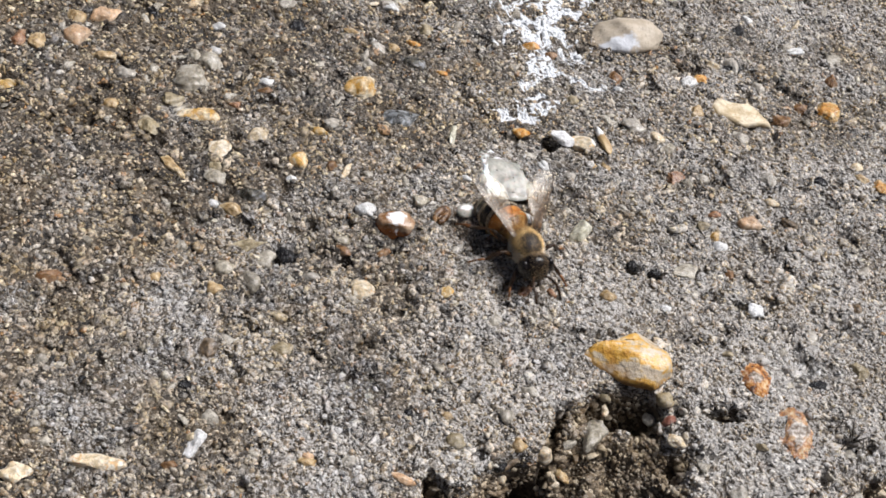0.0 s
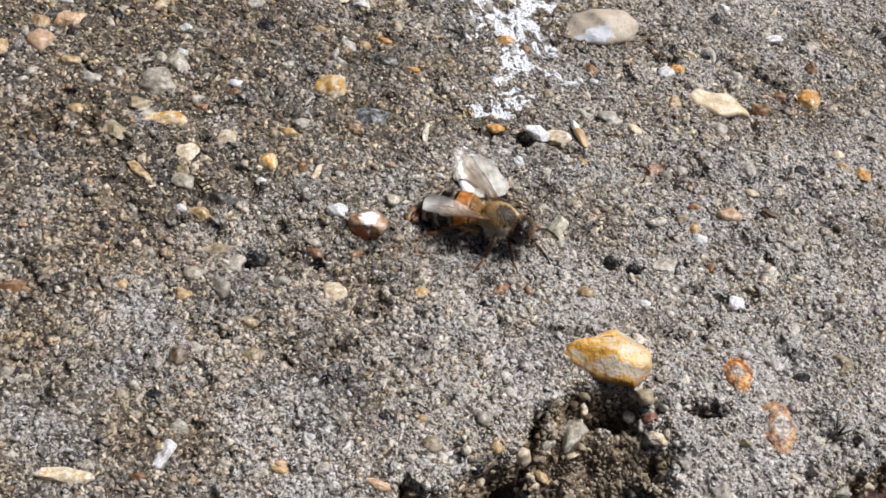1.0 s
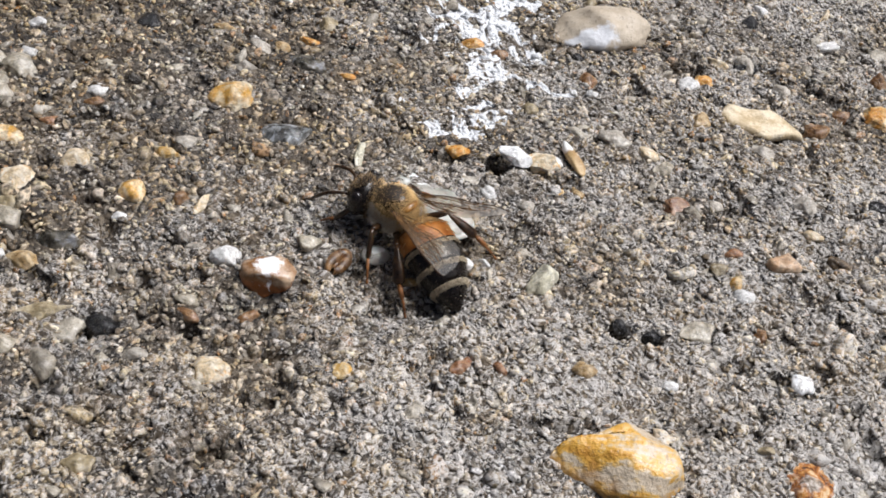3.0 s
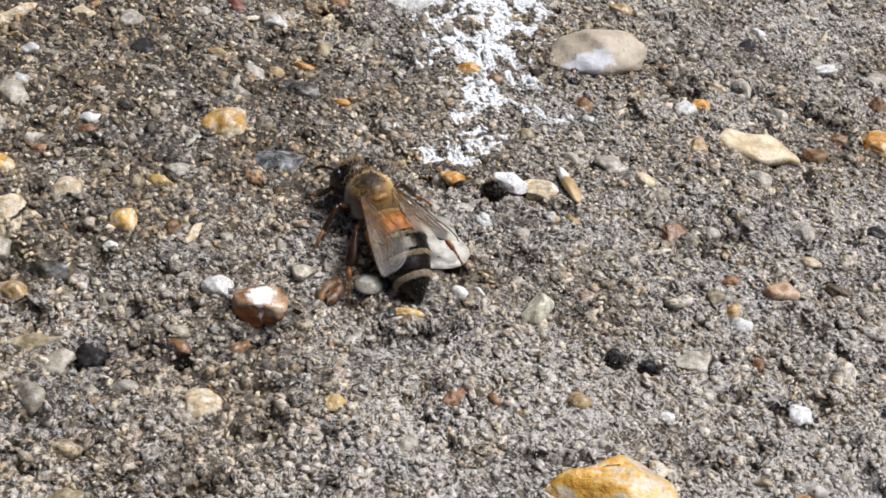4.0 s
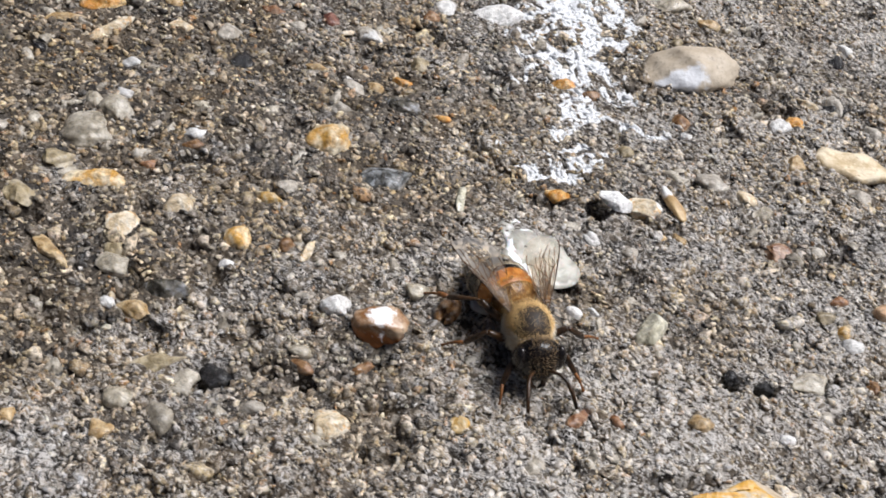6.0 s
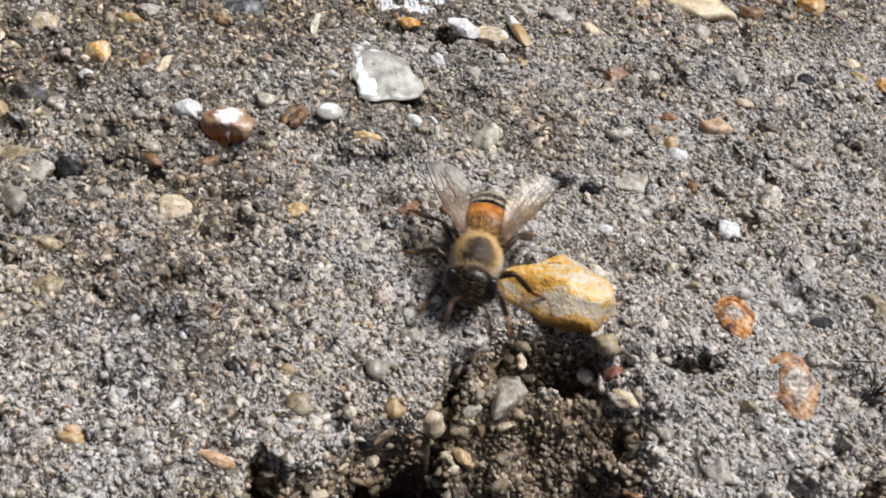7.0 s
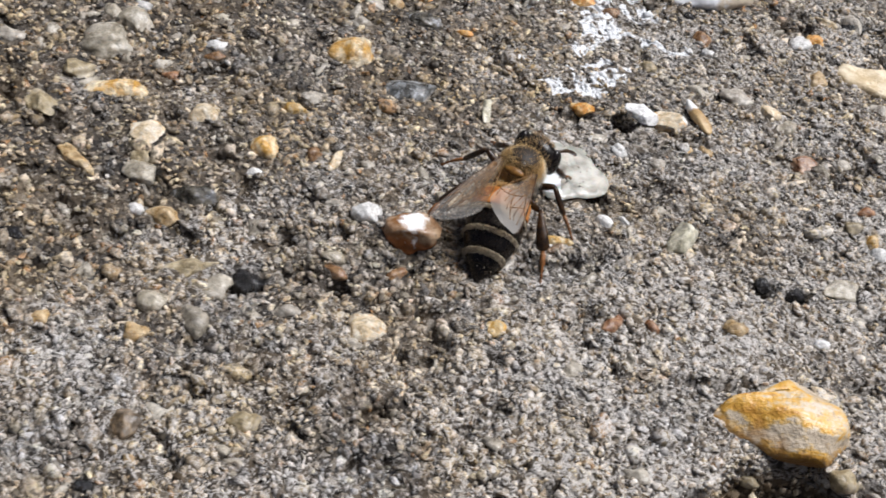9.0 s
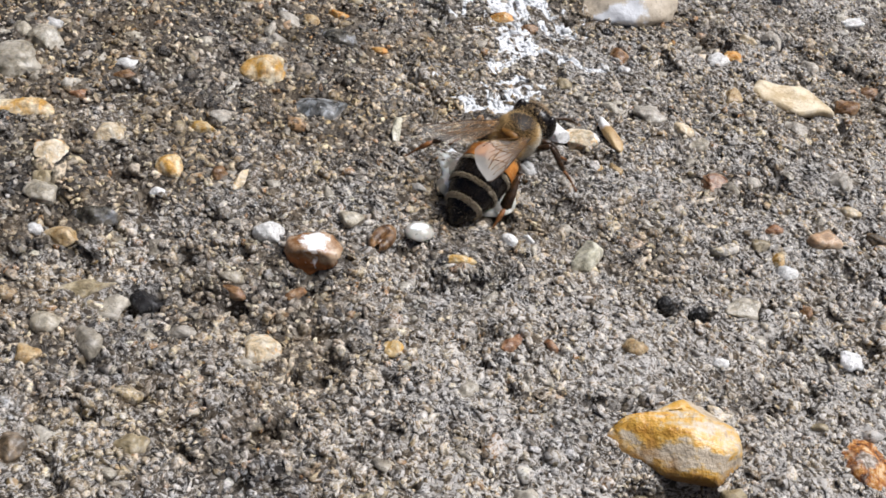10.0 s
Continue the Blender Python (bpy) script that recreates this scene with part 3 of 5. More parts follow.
def yellow_stone():
    """A tear-shaped flint, ochre streaks running to its point."""
    t = Tree("ochre_streaked_flint")
    m = t.n.new("ShaderNodeMapping")
    t.l.new(t.coord, m.inputs["Vector"])
    m.inputs["Rotation"].default_value = (0, 0, 0.25)
    m.inputs["Scale"].default_value = (0.16, 1.0, 1.0)
    streak = t.math("ADD", t.math("MULTIPLY", t.noise(1.7, 4.0, 0.6, 0.5, warp=m.outputs[0]), 0.74), t.math("MULTIPLY", t.noise(0.75, 4.0, 0.65), 0.26))
    body = t.ramp(streak, (0.39, (0.48, 0.23, 0.035)), (0.465, (0.63, 0.355, 0.06)), (0.503, (0.58, 0.41, 0.19)), (0.535, (0.57, 0.48, 0.36)), (0.59, (0.52, 0.43, 0.32)), (0.64, (0.40, 0.27, 0.12)))
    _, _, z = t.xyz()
    # browner low down: partly its own colour, partly underside shading put into it
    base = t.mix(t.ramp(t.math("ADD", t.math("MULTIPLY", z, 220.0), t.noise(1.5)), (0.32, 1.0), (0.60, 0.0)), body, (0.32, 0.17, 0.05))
    pits = t.mix(t.ramp(t.noise(0.45, 3.0, 0.6), (0.60, 0.0), (0.68, 0.6)), base, (0.30, 0.20, 0.11))
    t.set(Base_Color=pits, Roughness=0.4, Coat_Weight=0.15, Coat_Roughness=0.2)
    t.bump(t.noise(1.1, 4.0, 0.6), 0.35, 1.0)
    rng = np.random.default_rng(11)
    v = ICO4[0] * 1.35
    for n, o in (((-0.62, 0.78, 0.10), 0.56), ((-0.44, -0.66, 0.60), 0.50), ((-0.45, -0.88, -0.15), 0.72), ((-0.28, 0.10, 0.95), 0.62), ((0.20, -0.15, 0.97), 0.66), ((0.05, -0.80, 0.60), 0.66),
                 ((0.95, 0.10, 0.28), 0.92), ((0.72, -0.66, 0.2), 0.86), ((0.55, 0.80, 0.25), 0.80), ((0.10, 0.98, 0.2), 0.74), ((0.0, -0.97, -0.24), 0.72), ((0.35, 0.55, 0.75), 0.74)):
        n = np.array(n) / np.linalg.norm(n)
        v -= np.maximum(0, v @ n - o)[:, None] * n
    for _ in range(4):
        k = rng.normal(size=3) * 4
        v *= (1 + 0.018 * np.sin(v @ k + rng.uniform(0, 6)))[:, None]
    v *= np.array((4.2, 3.6, 2.7))
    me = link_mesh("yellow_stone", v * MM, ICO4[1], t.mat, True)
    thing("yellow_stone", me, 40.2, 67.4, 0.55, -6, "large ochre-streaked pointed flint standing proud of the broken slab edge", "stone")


def shell_flake():
    t = Tree("chalky_shell")
    x, y, _ = t.xyz()
    u, v = t.math("DIVIDE", t.math("ADD", x, 0.0018), 0.00065), t.math("DIVIDE", t.math("SUBTRACT", y, 0.0004), 0.0027)
    d = t.math("SQRT", t.math("ADD", t.math("MULTIPLY", u, u), t.math("MULTIPLY", v, v)))
    d = t.math("ADD", d, t.math("MULTIPLY", t.math("SUBTRACT", t.noise(1.5, 2.0, 0.5, 0.6), 0.5), 3.4))
    enamel = t.ramp(d, (0.80, 1.0), (0.92, 0.0))
    rim = t.math("SQRT", t.math("ADD", t.math("MULTIPLY", x, x), t.math("MULTIPLY", y, y)))
    arc = t.math("MULTIPLY", t.ramp(t.math("MULTIPLY", rim, 200.0), (0.60, 0.0), (0.64, 1.0)), t.ramp(t.noise(2.6, 2.0), (0.50, 0.0), (0.56, 1.0)))
    grey = t.ramp(t.noise(1.4, 4.0, 0.6), (0.36, (0.25, 0.245, 0.215)), (0.50, (0.40, 0.385, 0.335)), (0.64, (0.56, 0.54, 0.485)))
    speck = t.mix(t.ramp(t.noise(0.55, 2.0), (0.68, 0.0), (0.72, 0.85)), grey, (0.05, 0.045, 0.04))
    t.set(Base_Color=t.mix(t.math("MAXIMUM", enamel, arc), speck, (0.88, 0.89, 0.89)), Roughness=0.32, Subsurface_Weight=0.1, Subsurface_Scale=0.001)
    t.bump(t.noise(1.1, 4.0), 0.16, 0.9)
    mat = t.mat
    me = plate_mesh("shell_flake", mat, 6.2, 5.7, 0.26, 21, notch=0.24, dome=0.14, angular=0.115)
    thing("shell_flake", me, 28.6, 89.3, bed_z(28.6, 89.3, 6, 6) + 0.25, 20, "broad thin white shell chip with a notched rim on the concrete", "shell")


def curled_seed():
    """A brown husk curled like a bean, hollow in the middle."""
    v, f, n, m = [], [], 28, 10
    for i in range(n):
        s = i / (n - 1)
        a = radians(-150 + 330 * s)
        c = Vector((1.0 * math.cos(a), 0.40 * math.sin(a), 0.05))
        r = 0.50 * (0.35 + 0.65 * math.sin(math.pi * min(1, s * 0.9 + 0.08)) ** 0.7)
        out = Vector((math.cos(a), math.sin(a), 0))
        for k in range(m):
            b = 2 * math.pi * k / m
            v.append((c + out * r * math.cos(b) + Vector((0, 0, r * math.sin(b)))) * MM)
    for i in range(n - 1):
        for k in range(m):
            f.append((i * m + k, i * m + (k + 1) % m, (i + 1) * m + (k + 1) % m, (i + 1) * m + k))
    f += [tuple(range(m)), tuple(range((n - 1) * m, n * m))[::-1]]
    husk = thing("seed_husk", link_mesh("seed_husk", v, f, stone("brown_husk", (0.10, 0.045, 0.014), (0.27, 0.14, 0.045), rough=0.3, film=0.1)), 21.4, 83.2,
                 ground_z(21.4, 83.2) + 0.30, 58, "curled glossy brown seed husk lying on the concrete", "seed", (12, 0))
    part("kernel", stone_mesh("kernel", "brown", 77, 1.5, 0.75, 0.5, 3, 2), husk)


def dead_insect():
    """A dry tangle of thin legs around a shrunken body."""
    t = Tree("dry_chitin")
    t.set(Base_Color=t.ramp(t.noise(0.6), (0.3, (0.02, 0.017, 0.014)), (0.7, (0.08, 0.065, 0.05))), Roughness=0.45)
    z0 = ground_z(62.3, 61.4) + 0.4
    body = thing("insect_husk", link_mesh("insect_husk", chip(np.random.default_rng(3), ICO3, 5) * np.array((0.8, 0.5, 0.38)) * MM, ICO3[1], t.mat), 62.2, 60.6, z0, -20,
                 "shrivelled black insect husk with thin bent legs in a dip", "dead insect")
    rng = np.random.default_rng(8)
    for a, reach in ((145, 2.4), (115, 3.3), (60, 2.0), (5, 1.9), (-40, 1.4), (-140, 1.5)):
        a = radians(a)
        pts = [Vector((0, 0, 0)), Vector((0.5 * reach * math.cos(a), 0.5 * reach * math.sin(a), 1.3 + rng.uniform(0, 0.5))),
               Vector((reach * math.cos(a + 0.25), reach * math.sin(a + 0.25), -0.1))]
        part("leg", tube("leg", pts, (0.13, 0.10, 0.05), t.mat, 5), body)


def tube(name, pts, radii, material, sides=6, flat=1.0):
    """A round limb through the points (millimetres), with its own radius at each."""
    v, f = [], []
    for i, p in enumerate(pts):
        d = (pts[min(i + 1, len(pts) - 1)] - pts[max(i - 1, 0)]).normalized()
        u = d.cross(Vector((0.13, 0.31, 0.94))).normalized()
        w = d.cross(u) * flat
        r = radii[min(i, len(radii) - 1)]
        for k in range(sides):
            a = 2 * math.pi * k / sides
            v.append((p + u * r * math.cos(a) + w * r * math.sin(a)) * MM)
    for i in range(len(pts) - 1):
        for k in range(sides):
            f.append((i * sides + k, i * sides + (k + 1) % sides, (i + 1) * sides + (k + 1) % sides, (i + 1) * sides + k))
    f += [tuple(range(sides))[::-1], tuple(range((len(pts) - 1) * sides, len(pts) * sides))]
    return link_mesh(name, v, f, material)


def rust_crust(x, y, l, w, turn, seed, label, ring):
    """A rusting nodule in the cement: a low lumpy crust, rusty rim and pale heart."""
    t = Tree("rust_crust")
    px, py, _ = t.xyz()
    u, v = t.math("DIVIDE", px, 0.5 * l * MM), t.math("DIVIDE", py, 0.5 * w * MM)
    d = t.math("SQRT", t.math("ADD", t.math("MULTIPLY", u, u), t.math("MULTIPLY", v, v)))
    d = t.math("ADD", d, t.math("MULTIPLY", t.math("SUBTRACT", t.noise(1.2, 4.0, 0.65), 0.5), 1.5))
    rust = t.ramp(t.noise(0.7, 4.0, 0.65), (0.39, (0.06, 0.018, 0.004)), (0.48, (0.34, 0.115, 0.018)), (0.56, (0.52, 0.24, 0.055)), (0.64, (0.66, 0.48, 0.28)))
    pale = t.ramp(t.noise(0.5, 3.0), (0.38, (0.16, 0.13, 0.10)), (0.50, (0.42, 0.38, 0.33)), (0.62, (0.74, 0.70, 0.64)))
    lace = t.ramp(t.math("ABSOLUTE", t.math("SUBTRACT", t.noise(1.0, 4.0, 0.6, 0.8), 0.5)), (0.05, 1.0), (0.12, 0.72))
    t.set(Base_Color=t.mix(t.math("MULTIPLY", t.ramp(d, *ring), lace), pale, rust), Roughness=0.8)
    t.bump(t.noise(0.5, 5.0, 0.7), 0.3, 1.0)
    rng = np.random.default_rng(seed)
    base = ICO4[0].copy()
    k = [rng.normal(size=3) * 5 for _ in range(5)]
    r = 1 + 0.06 * sum(np.sin(base @ q + i) for i, q in enumerate(k))
    rim = np.hypot(base[:, 0], base[:, 1])
    base = base * r[:, None] * np.array((0.5 * l, 0.5 * w, 0.42))
    base[:, 2] += 0.22 * np.sin(rim * 5.5) - 0.05 + 0.10 * vnoise(base[:, 0], base[:, 1], 0.5, 31)
    stands(x, y, l, w, turn)
    ob = part("rust_nodule", link_mesh("rust_nodule", base * MM, ICO4[1], t.mat), SLAB, label)
    ob.matrix_basis = pose(x * MM, y * MM, (ground_z(x, y) - 0.05) * MM, 0, 0, turn)


def brick_fragment():
    t = Tree("old_red_brick")
    t.set(Base_Color=t.ramp(t.noise(1.6, 5.0, 0.7), (0.38, (0.035, 0.018, 0.013)), (0.5, (0.13, 0.065, 0.042)), (0.64, (0.24, 0.15, 0.115))), Roughness=0.85)
    t.bump(t.noise(1.2, 5.0, 0.7), 0.9)
    bm = bmesh.new()
    bmesh.ops.create_cube(bm, size=1.0)
    bmesh.ops.scale(bm, vec=(0.060, 0.022, 0.024), verts=bm.verts)
    bmesh.ops.bevel(bm, geom=bm.edges[:], offset=0.0022, segments=3, affect="EDGES")
    bmesh.ops.subdivide_edges(bm, edges=bm.edges[:], cuts=10, use_grid_fill=True)
    for p in bm.verts:
        p.co += 0.0009 * noise.noise_vector(p.co * 260) + 0.0004 * noise.noise_vector(p.co * 900)
    me = bpy.data.meshes.new("brick")
    bm.to_mesh(me)
    bm.free()
    me.polygons.foreach_set("use_smooth", [True] * len(me.polygons))
    me.materials.append(t.mat)
    tagged(new("brick", me), "worn red-brown brick lying below the slab's broken edge", "brick").matrix_world = pose(0.0870, 0.0622, -0.0152, 3, -2, 42)


def knobbly_mesh(name, r):
    """A long flat stone, broad at one end, with a waist and a worn flat top."""
    t = Tree("cream_limestone")
    tone = t.ramp(t.noise(1.2, 4.0, 0.6), (0.38, (0.46, 0.35, 0.20)), (0.50, (0.60, 0.49, 0.32)), (0.62, (0.70, 0.61, 0.45)))
    tone = t.mix(t.ramp(t.noise(0.5, 3.0, 0.6), (0.62, 0.0), (0.70, 0.6)), tone, (0.28, 0.20, 0.11))
    t.set(Base_Color=tone, Roughness=0.6)
    t.bump(t.noise(0.7, 5.0, 0.65), 0.22, 1.0)
    v = ICO4[0].copy()
    x = v[:, 0].copy()
    v[:, 1] *= 1.0 - 0.34 * x + 0.24 * np.sin(5.2 * x + 0.6)
    v[:, 1] += 0.16 * np.sin(2.6 * x)
    v[:, 2] = np.clip(v[:, 2], -1, 0.5 + 0.08 * np.sin(6 * x + 3 * v[:, 1]))
    v *= (1 + 0.03 * np.sin(9 * v[:, :1] + 7 * v[:, 1:2]))
    return link_mesh(name, v * np.array(r) * MM, ICO4[1], t.mat)


def rubble(x, y, z, l, w, h, turn, key, seed):
    ob = thing("rubble_stone", stone_mesh("rubble_stone", key, seed, l, w, h, 9, 3), x, y, z, turn, "rough grey rubble lump wedged below the broken slab edge", "stone", group="rubble below the slab")
    return ob


yellow_stone()
shell_flake()
curled_seed()
dead_insect()
thing("brown_pebble", stone_mesh("brown_pebble", patched("brown_white_flint", ((0.22, 0.10, 0.035), (0.55, 0.42, 0.29)), (0.86, 0.85, 0.84), -0.35, 0.1, 1.0, 1.0, rough=0.25, size=0.5, soft=0.9, rim=(0.15, 0.05, 0.012)), 66, 4.0, 2.8, 2.2, 12, 4, 0.10),
      16.9, 80.9, 0.55, 4, "glossy red-brown pebble with a chalk-white patch", "pebble")
thing("white_pebble", stone_mesh("white_pebble", patched("milky_pebble", ((0.36, 0.35, 0.31), (0.52, 0.50, 0.45)), (0.84, 0.84, 0.83), 0.05, 0.15, 0.72, 0.45, rough=0.22, sub=0.1, bump_mm=0.03), 14, 2.2, 1.8, 1.0, 2, 3, 0.04),
      24.1, 84.2, 0.28, 13, "smooth oval milky pebble with a white top", "pebble")
thing("grey_pebble", stone_mesh("grey_pebble", "white", 167, 2.3, 1.8, 1.5, 9, 4), 13.4, 82.7, 0.4, 2, "off-white angular pebble bedded in the concrete", "pebble")
thing("cream_stone", knobbly_mesh("cream_stone", (3.7, 1.75, 0.85)), 58.0, 104.6, 0.0, -23, "long knobbly cream stone shaped like a bone", "stone")
thing("white_stone", stone_mesh("white_stone", patched("white_crusted_flint", ((0.42, 0.35, 0.26), (0.53, 0.46, 0.36)), (0.70, 0.71, 0.73), -1.4, -1.9, 2.8, 1.1, rough=0.55, size=1.3), 72, 9.2, 5.0, 3.4, 8, 4),
      44.6, 115.0, 0.5, 7, "big pale flint with white paint along one side", "stone")
thing("white_chip", stone_mesh("white_chip", "chalk", 337, 3.0, 1.9, 0.8, 16, 4, 0.06), 35.4, 96.3, 0.65, -19, "bright white flint chip tilted over a dark hollow", "chip", (4, 12))
thing("white_chip", plate_mesh("white_chip", STONES["chalk"], 1.6, 1.8, 0.3, 35, 0.0, 0.12, 5, 22), 54.6, 75.3, 0.40, 17, "bright white chip standing on the concrete beside a dark pit", "chip", (14, -6))
thing("orange_splinter", stone_mesh("orange_splinter", patched("orange_white_flint", ((0.34, 0.21, 0.08), (0.54, 0.39, 0.20)), (0.85, 0.84, 0.82), -1.6, 0, 0.95, 1.0), 81, 4.1, 1.0, 0.9, 6, 3),
      40.2, 97.0, 0.4, -70, "thin orange flint splinter with a white end", "stone")
thing("white_splinter", stone_mesh("white_splinter", "palegreen", 84, 3.1, 0.75, 0.6, 6, 3), 22.8, 94.7, 0.35, 83, "thin white stone splinter on the concrete", "stone")
rust_crust(53.2, 66.7, 3.4, 4.6, -10, 4, "ring-shaped orange rust crust with a pale middle", ((0.20, 0.1), (0.42, 1.0), (1.25, 1.0), (1.45, 0.0)))
rust_crust(56.9, 61.3, 4.3, 7.0, -6, 9, "faded orange rust patch veiled with lime", ((0.34, 0.08), (0.56, 0.80), (0.82, 0.80), (1.02, 0.0)))
brick_fragment()
rubble(51.6, 50.6, -5.2, 5.6, 4.4, 4.4, 20, "grey", 201)
rubble(46.4, 50.2, -6.6, 6.0, 4.6, 4.2, -25, "slate", 202)
rubble(56.6, 50.8, -6.4, 6.2, 4.8, 4.6, 40, "quartz", 203)
rubble(61.6, 51.0, -7.4, 6.5, 5.0, 4.8, 10, "slate", 204)

# stones of the aggregate: kind, place (mm), length, width, turn; most black ones paint in a hole's shade
pebble("peach", -18.6, 102.8, 3.14, 3.12, 15)
pebble("tan", -19.1, 105.5, 2.12, 1.90, -8)
pebble("peach", -16.6, 106.6, 2.57, 2.41, 18)
pebble("redbrown", -24.4, 101.2, 1.85, 2.50, -11)
pebble("tan", -22.5, 100.9, 1.85, 2.15, 12)
pebble("tan", -15.4, 100.1, 2.64, 1.22, 6)
pebble("ochre", -24.2, 94.3, 2.70, 2.16, 2)
pebble("grey", -12.8, 98.3, 2.19, 1.64, -12)
pebble("tan", -13.4, 93.1, 1.54, 1.44, 4)
pebble("quartz", -5.9, 98.2, 4.1, 3.4, 32)
pebble("quartz", -4.2, 101.4, 2.9, 2.7, 12)
pebble("olive", -7.6, 95.0, 2.35, 2.35, 4)
pebble("honey", -4.4, 93.4, 4.6, 2.0, 7)
pebble("olive", -9.4, 90.9, 2.17, 2.45, 21)
pebble("white", -3.7, 107.1, 1.57, 1.15, 2)
pebble("quartz", -5.9, 102.3, 1.41, 1.72, 11)
pebble("white", -3.7, 103.1, 1.55, 1.10, -12)
pebble("white", 2.1, 99.5, 1.86, 1.23, 11)
pebble("brown", 2.1, 98.3, 1.85, 0.91, 11)
pebble("redbrown", -0.7, 95.7, 1.49, 1.02, 20)
pebble("cream", 1.8, 91.2, 2.14, 2.01, -1)
pebble("cream", -1.8, 88.8, 2.55, 2.23, 3)
pebble("quartz", -1.9, 84.9, 2.32, 2.54, 17)
pebble("olive", -1.9, 86.3, 1.71, 1.23, 4)
pebble("tan", -6.7, 85.9, 4.19, 1.21, -46)
pebble("honey", 6.4, 88.6, 1.9, 2.15, 2)
pebble("brown", 9.9, 88.3, 1.38, 1.40, 9)
pebble("ochre", 8.4, 93.1, 2.44, 1.18, -4)
pebble("grey", 9.4, 94.6, 1.85, 1.48, 10)
pebble("honey", 12.5, 100.6, 3.6, 3.3, -8, seed=546)
pebble("grey", 13.2, 104.5, 2.33, 1.47, 2)
pebble("slate", 1.7, 82.9, 3.6, 1.5, -1, h=1.5)
pebble("tan", 0.2, 80.8, 2.52, 1.56, 2)
pebble("white", -1.8, 81.5, 1.24, 0.91, -1)
pebble("white", 5.7, 86.0, 1.18, 0.69, -6)
pebble("cream", 11.4, 87.9, 2.49, 0.76, 68)
pebble("quartz", 19.3, 85.1, 1.93, 1.81, -5)
pebble("frosted", 17.2, 96.8, 3.93, 2.5, -5)
pebble("olive", 2.2, 76.8, 4.4, 1.5, 20)
pebble("olive", 19.8, 111.5, 1.83, 1.94, -3)
pebble("grey", 14.4, 107.6, 2.24, 1.33, -27)
pebble("tan", 16.1, 107.8, 1.74, 1.34, -29)
pebble("orange", 18.5, 108.9, 2.34, 1.02, 5)
pebble("slate", 18.0, 105.3, 3.29, 1.83, -5)
pebble("orange", 21.6, 104.4, 1.63, 0.67, -15)
pebble("white", 15.7, 114.6, 2.43, 1.80, -12)
pebble("orange", 32.8, 111.6, 2.39, 1.27, -20)
pebble("orange", 30.8, 97.0, 2.08, 1.58, -2)
pebble("cream", 37.8, 96.6, 2.83, 2.10, -17)
pebble("darkbrown", 35.1, 92.9, 3.2, 2.6, 15, z=-0.55, h=1.1)
pebble("white", 33.0, 92.4, 1.34, 1.07, -5)
pebble("grey", 44.0, 100.0, 2.81, 2.20, -22)
pebble("brown", 43.0, 108.0, 1.91, 2.29, 5)
pebble("olive", 37.2, 103.2, 1.59, 1.33, 7)
pebble("white", 52.1, 109.1, 2.09, 1.74, 16)
pebble("orange", 53.7, 109.9, 2.16, 1.66, 26)
pebble("cream", 55.5, 113.0, 2.34, 1.54, -35)
pebble("grey", 58.4, 113.5, 1.69, 2.69, -2)
pebble("tan", 52.4, 104.2, 1.81, 2.13, -7)
pebble("brown", 62.9, 104.5, 2.39, 2.03, 17)
pebble("orange", 69.7, 107.4, 3.47, 3.33, -9)
pebble("brown", 66.8, 108.1, 2.72, 2.05, 0)
pebble("cream", 68.3, 122.4, 2.84, 0.79, 57)
pebble("white", 67.4, 117.4, 2.45, 1.40, 2)
pebble("grey", 61.2, 110.1, 1.60, 1.70, -3)
pebble("brown", 71.3, 112.7, 1.71, 1.98, -6)
pebble("redbrown", 48.4, 93.1, 1.98, 2.02, 7)
pebble("palegreen", 36.6, 83.8, 3.6, 2.0, 48, h=2.7)
pebble("peach", 56.1, 87.6, 2.65, 2.14, -0)
pebble("cream", 59.3, 91.0, 1.81, 1.15, -27)
pebble("redbrown", 52.3, 88.4, 1.77, 1.04, 9)
pebble("cream", 71.4, 98.5, 1.63, 1.23, -3)
pebble("tan", 71.7, 96.8, 1.81, 1.40, -8)
pebble("orange", 73.6, 95.5, 2.10, 2.19, 4)
pebble("cream", 46.6, 98.9, 2.16, 1.35, -28)
pebble("quartz", 48.0, 97.5, 2.33, 1.43, 32)
pebble("brown", -15.7, 70.3, 3.13, 1.50, 7)
pebble("tan", -6.4, 71.3, 1.41, 1.17, 5)
pebble("tan", -0.7, 71.2, 1.85, 1.64, 18)
pebble("quartz", 0.1, 73.5, 1.89, 1.69, 8)
pebble("grey", 8.4, 73.7, 1.88, 0.98, 2)
pebble("cream", 13.3, 72.6, 2.5, 2.3, 1)
pebble("darkbrown", -0.6, 64.2, 2.32, 2.08, -1)
pebble("white", -0.6, 54.6, 3.1, 1.2, 64, h=1.3)
pebble("cream", -8.5, 51.8, 4.83, 1.5, 2)
pebble("cream", -15.2, 50.5, 2.85, 1.96, 0)
pebble("brown", -2.6, 52.2, 1.55, 0.86, -3)
pebble("tan", 9.2, 53.6, 1.76, 0.89, -4)
pebble("peach", 17.9, 52.7, 2.66, 0.90, -22)
pebble("olive", 6.2, 65.1, 2.11, 1.45, 2)
pebble("ochre", 21.9, 73.5, 1.44, 1.23, 8)
pebble("brown", 15.3, 77.3, 1.96, 0.96, 30)
pebble("redbrown", 30.1, 75.0, 2.45, 1.00, 41)
pebble("white", 44.9, 74.6, 1.47, 0.98, 2)
pebble("tan", 38.8, 75.4, 1.81, 1.47, -11)
pebble("olive", 65.1, 69.2, 1.94, 2.05, 7)
pebble("black", 60.1, 67.0, 2.32, 1.53, -0)
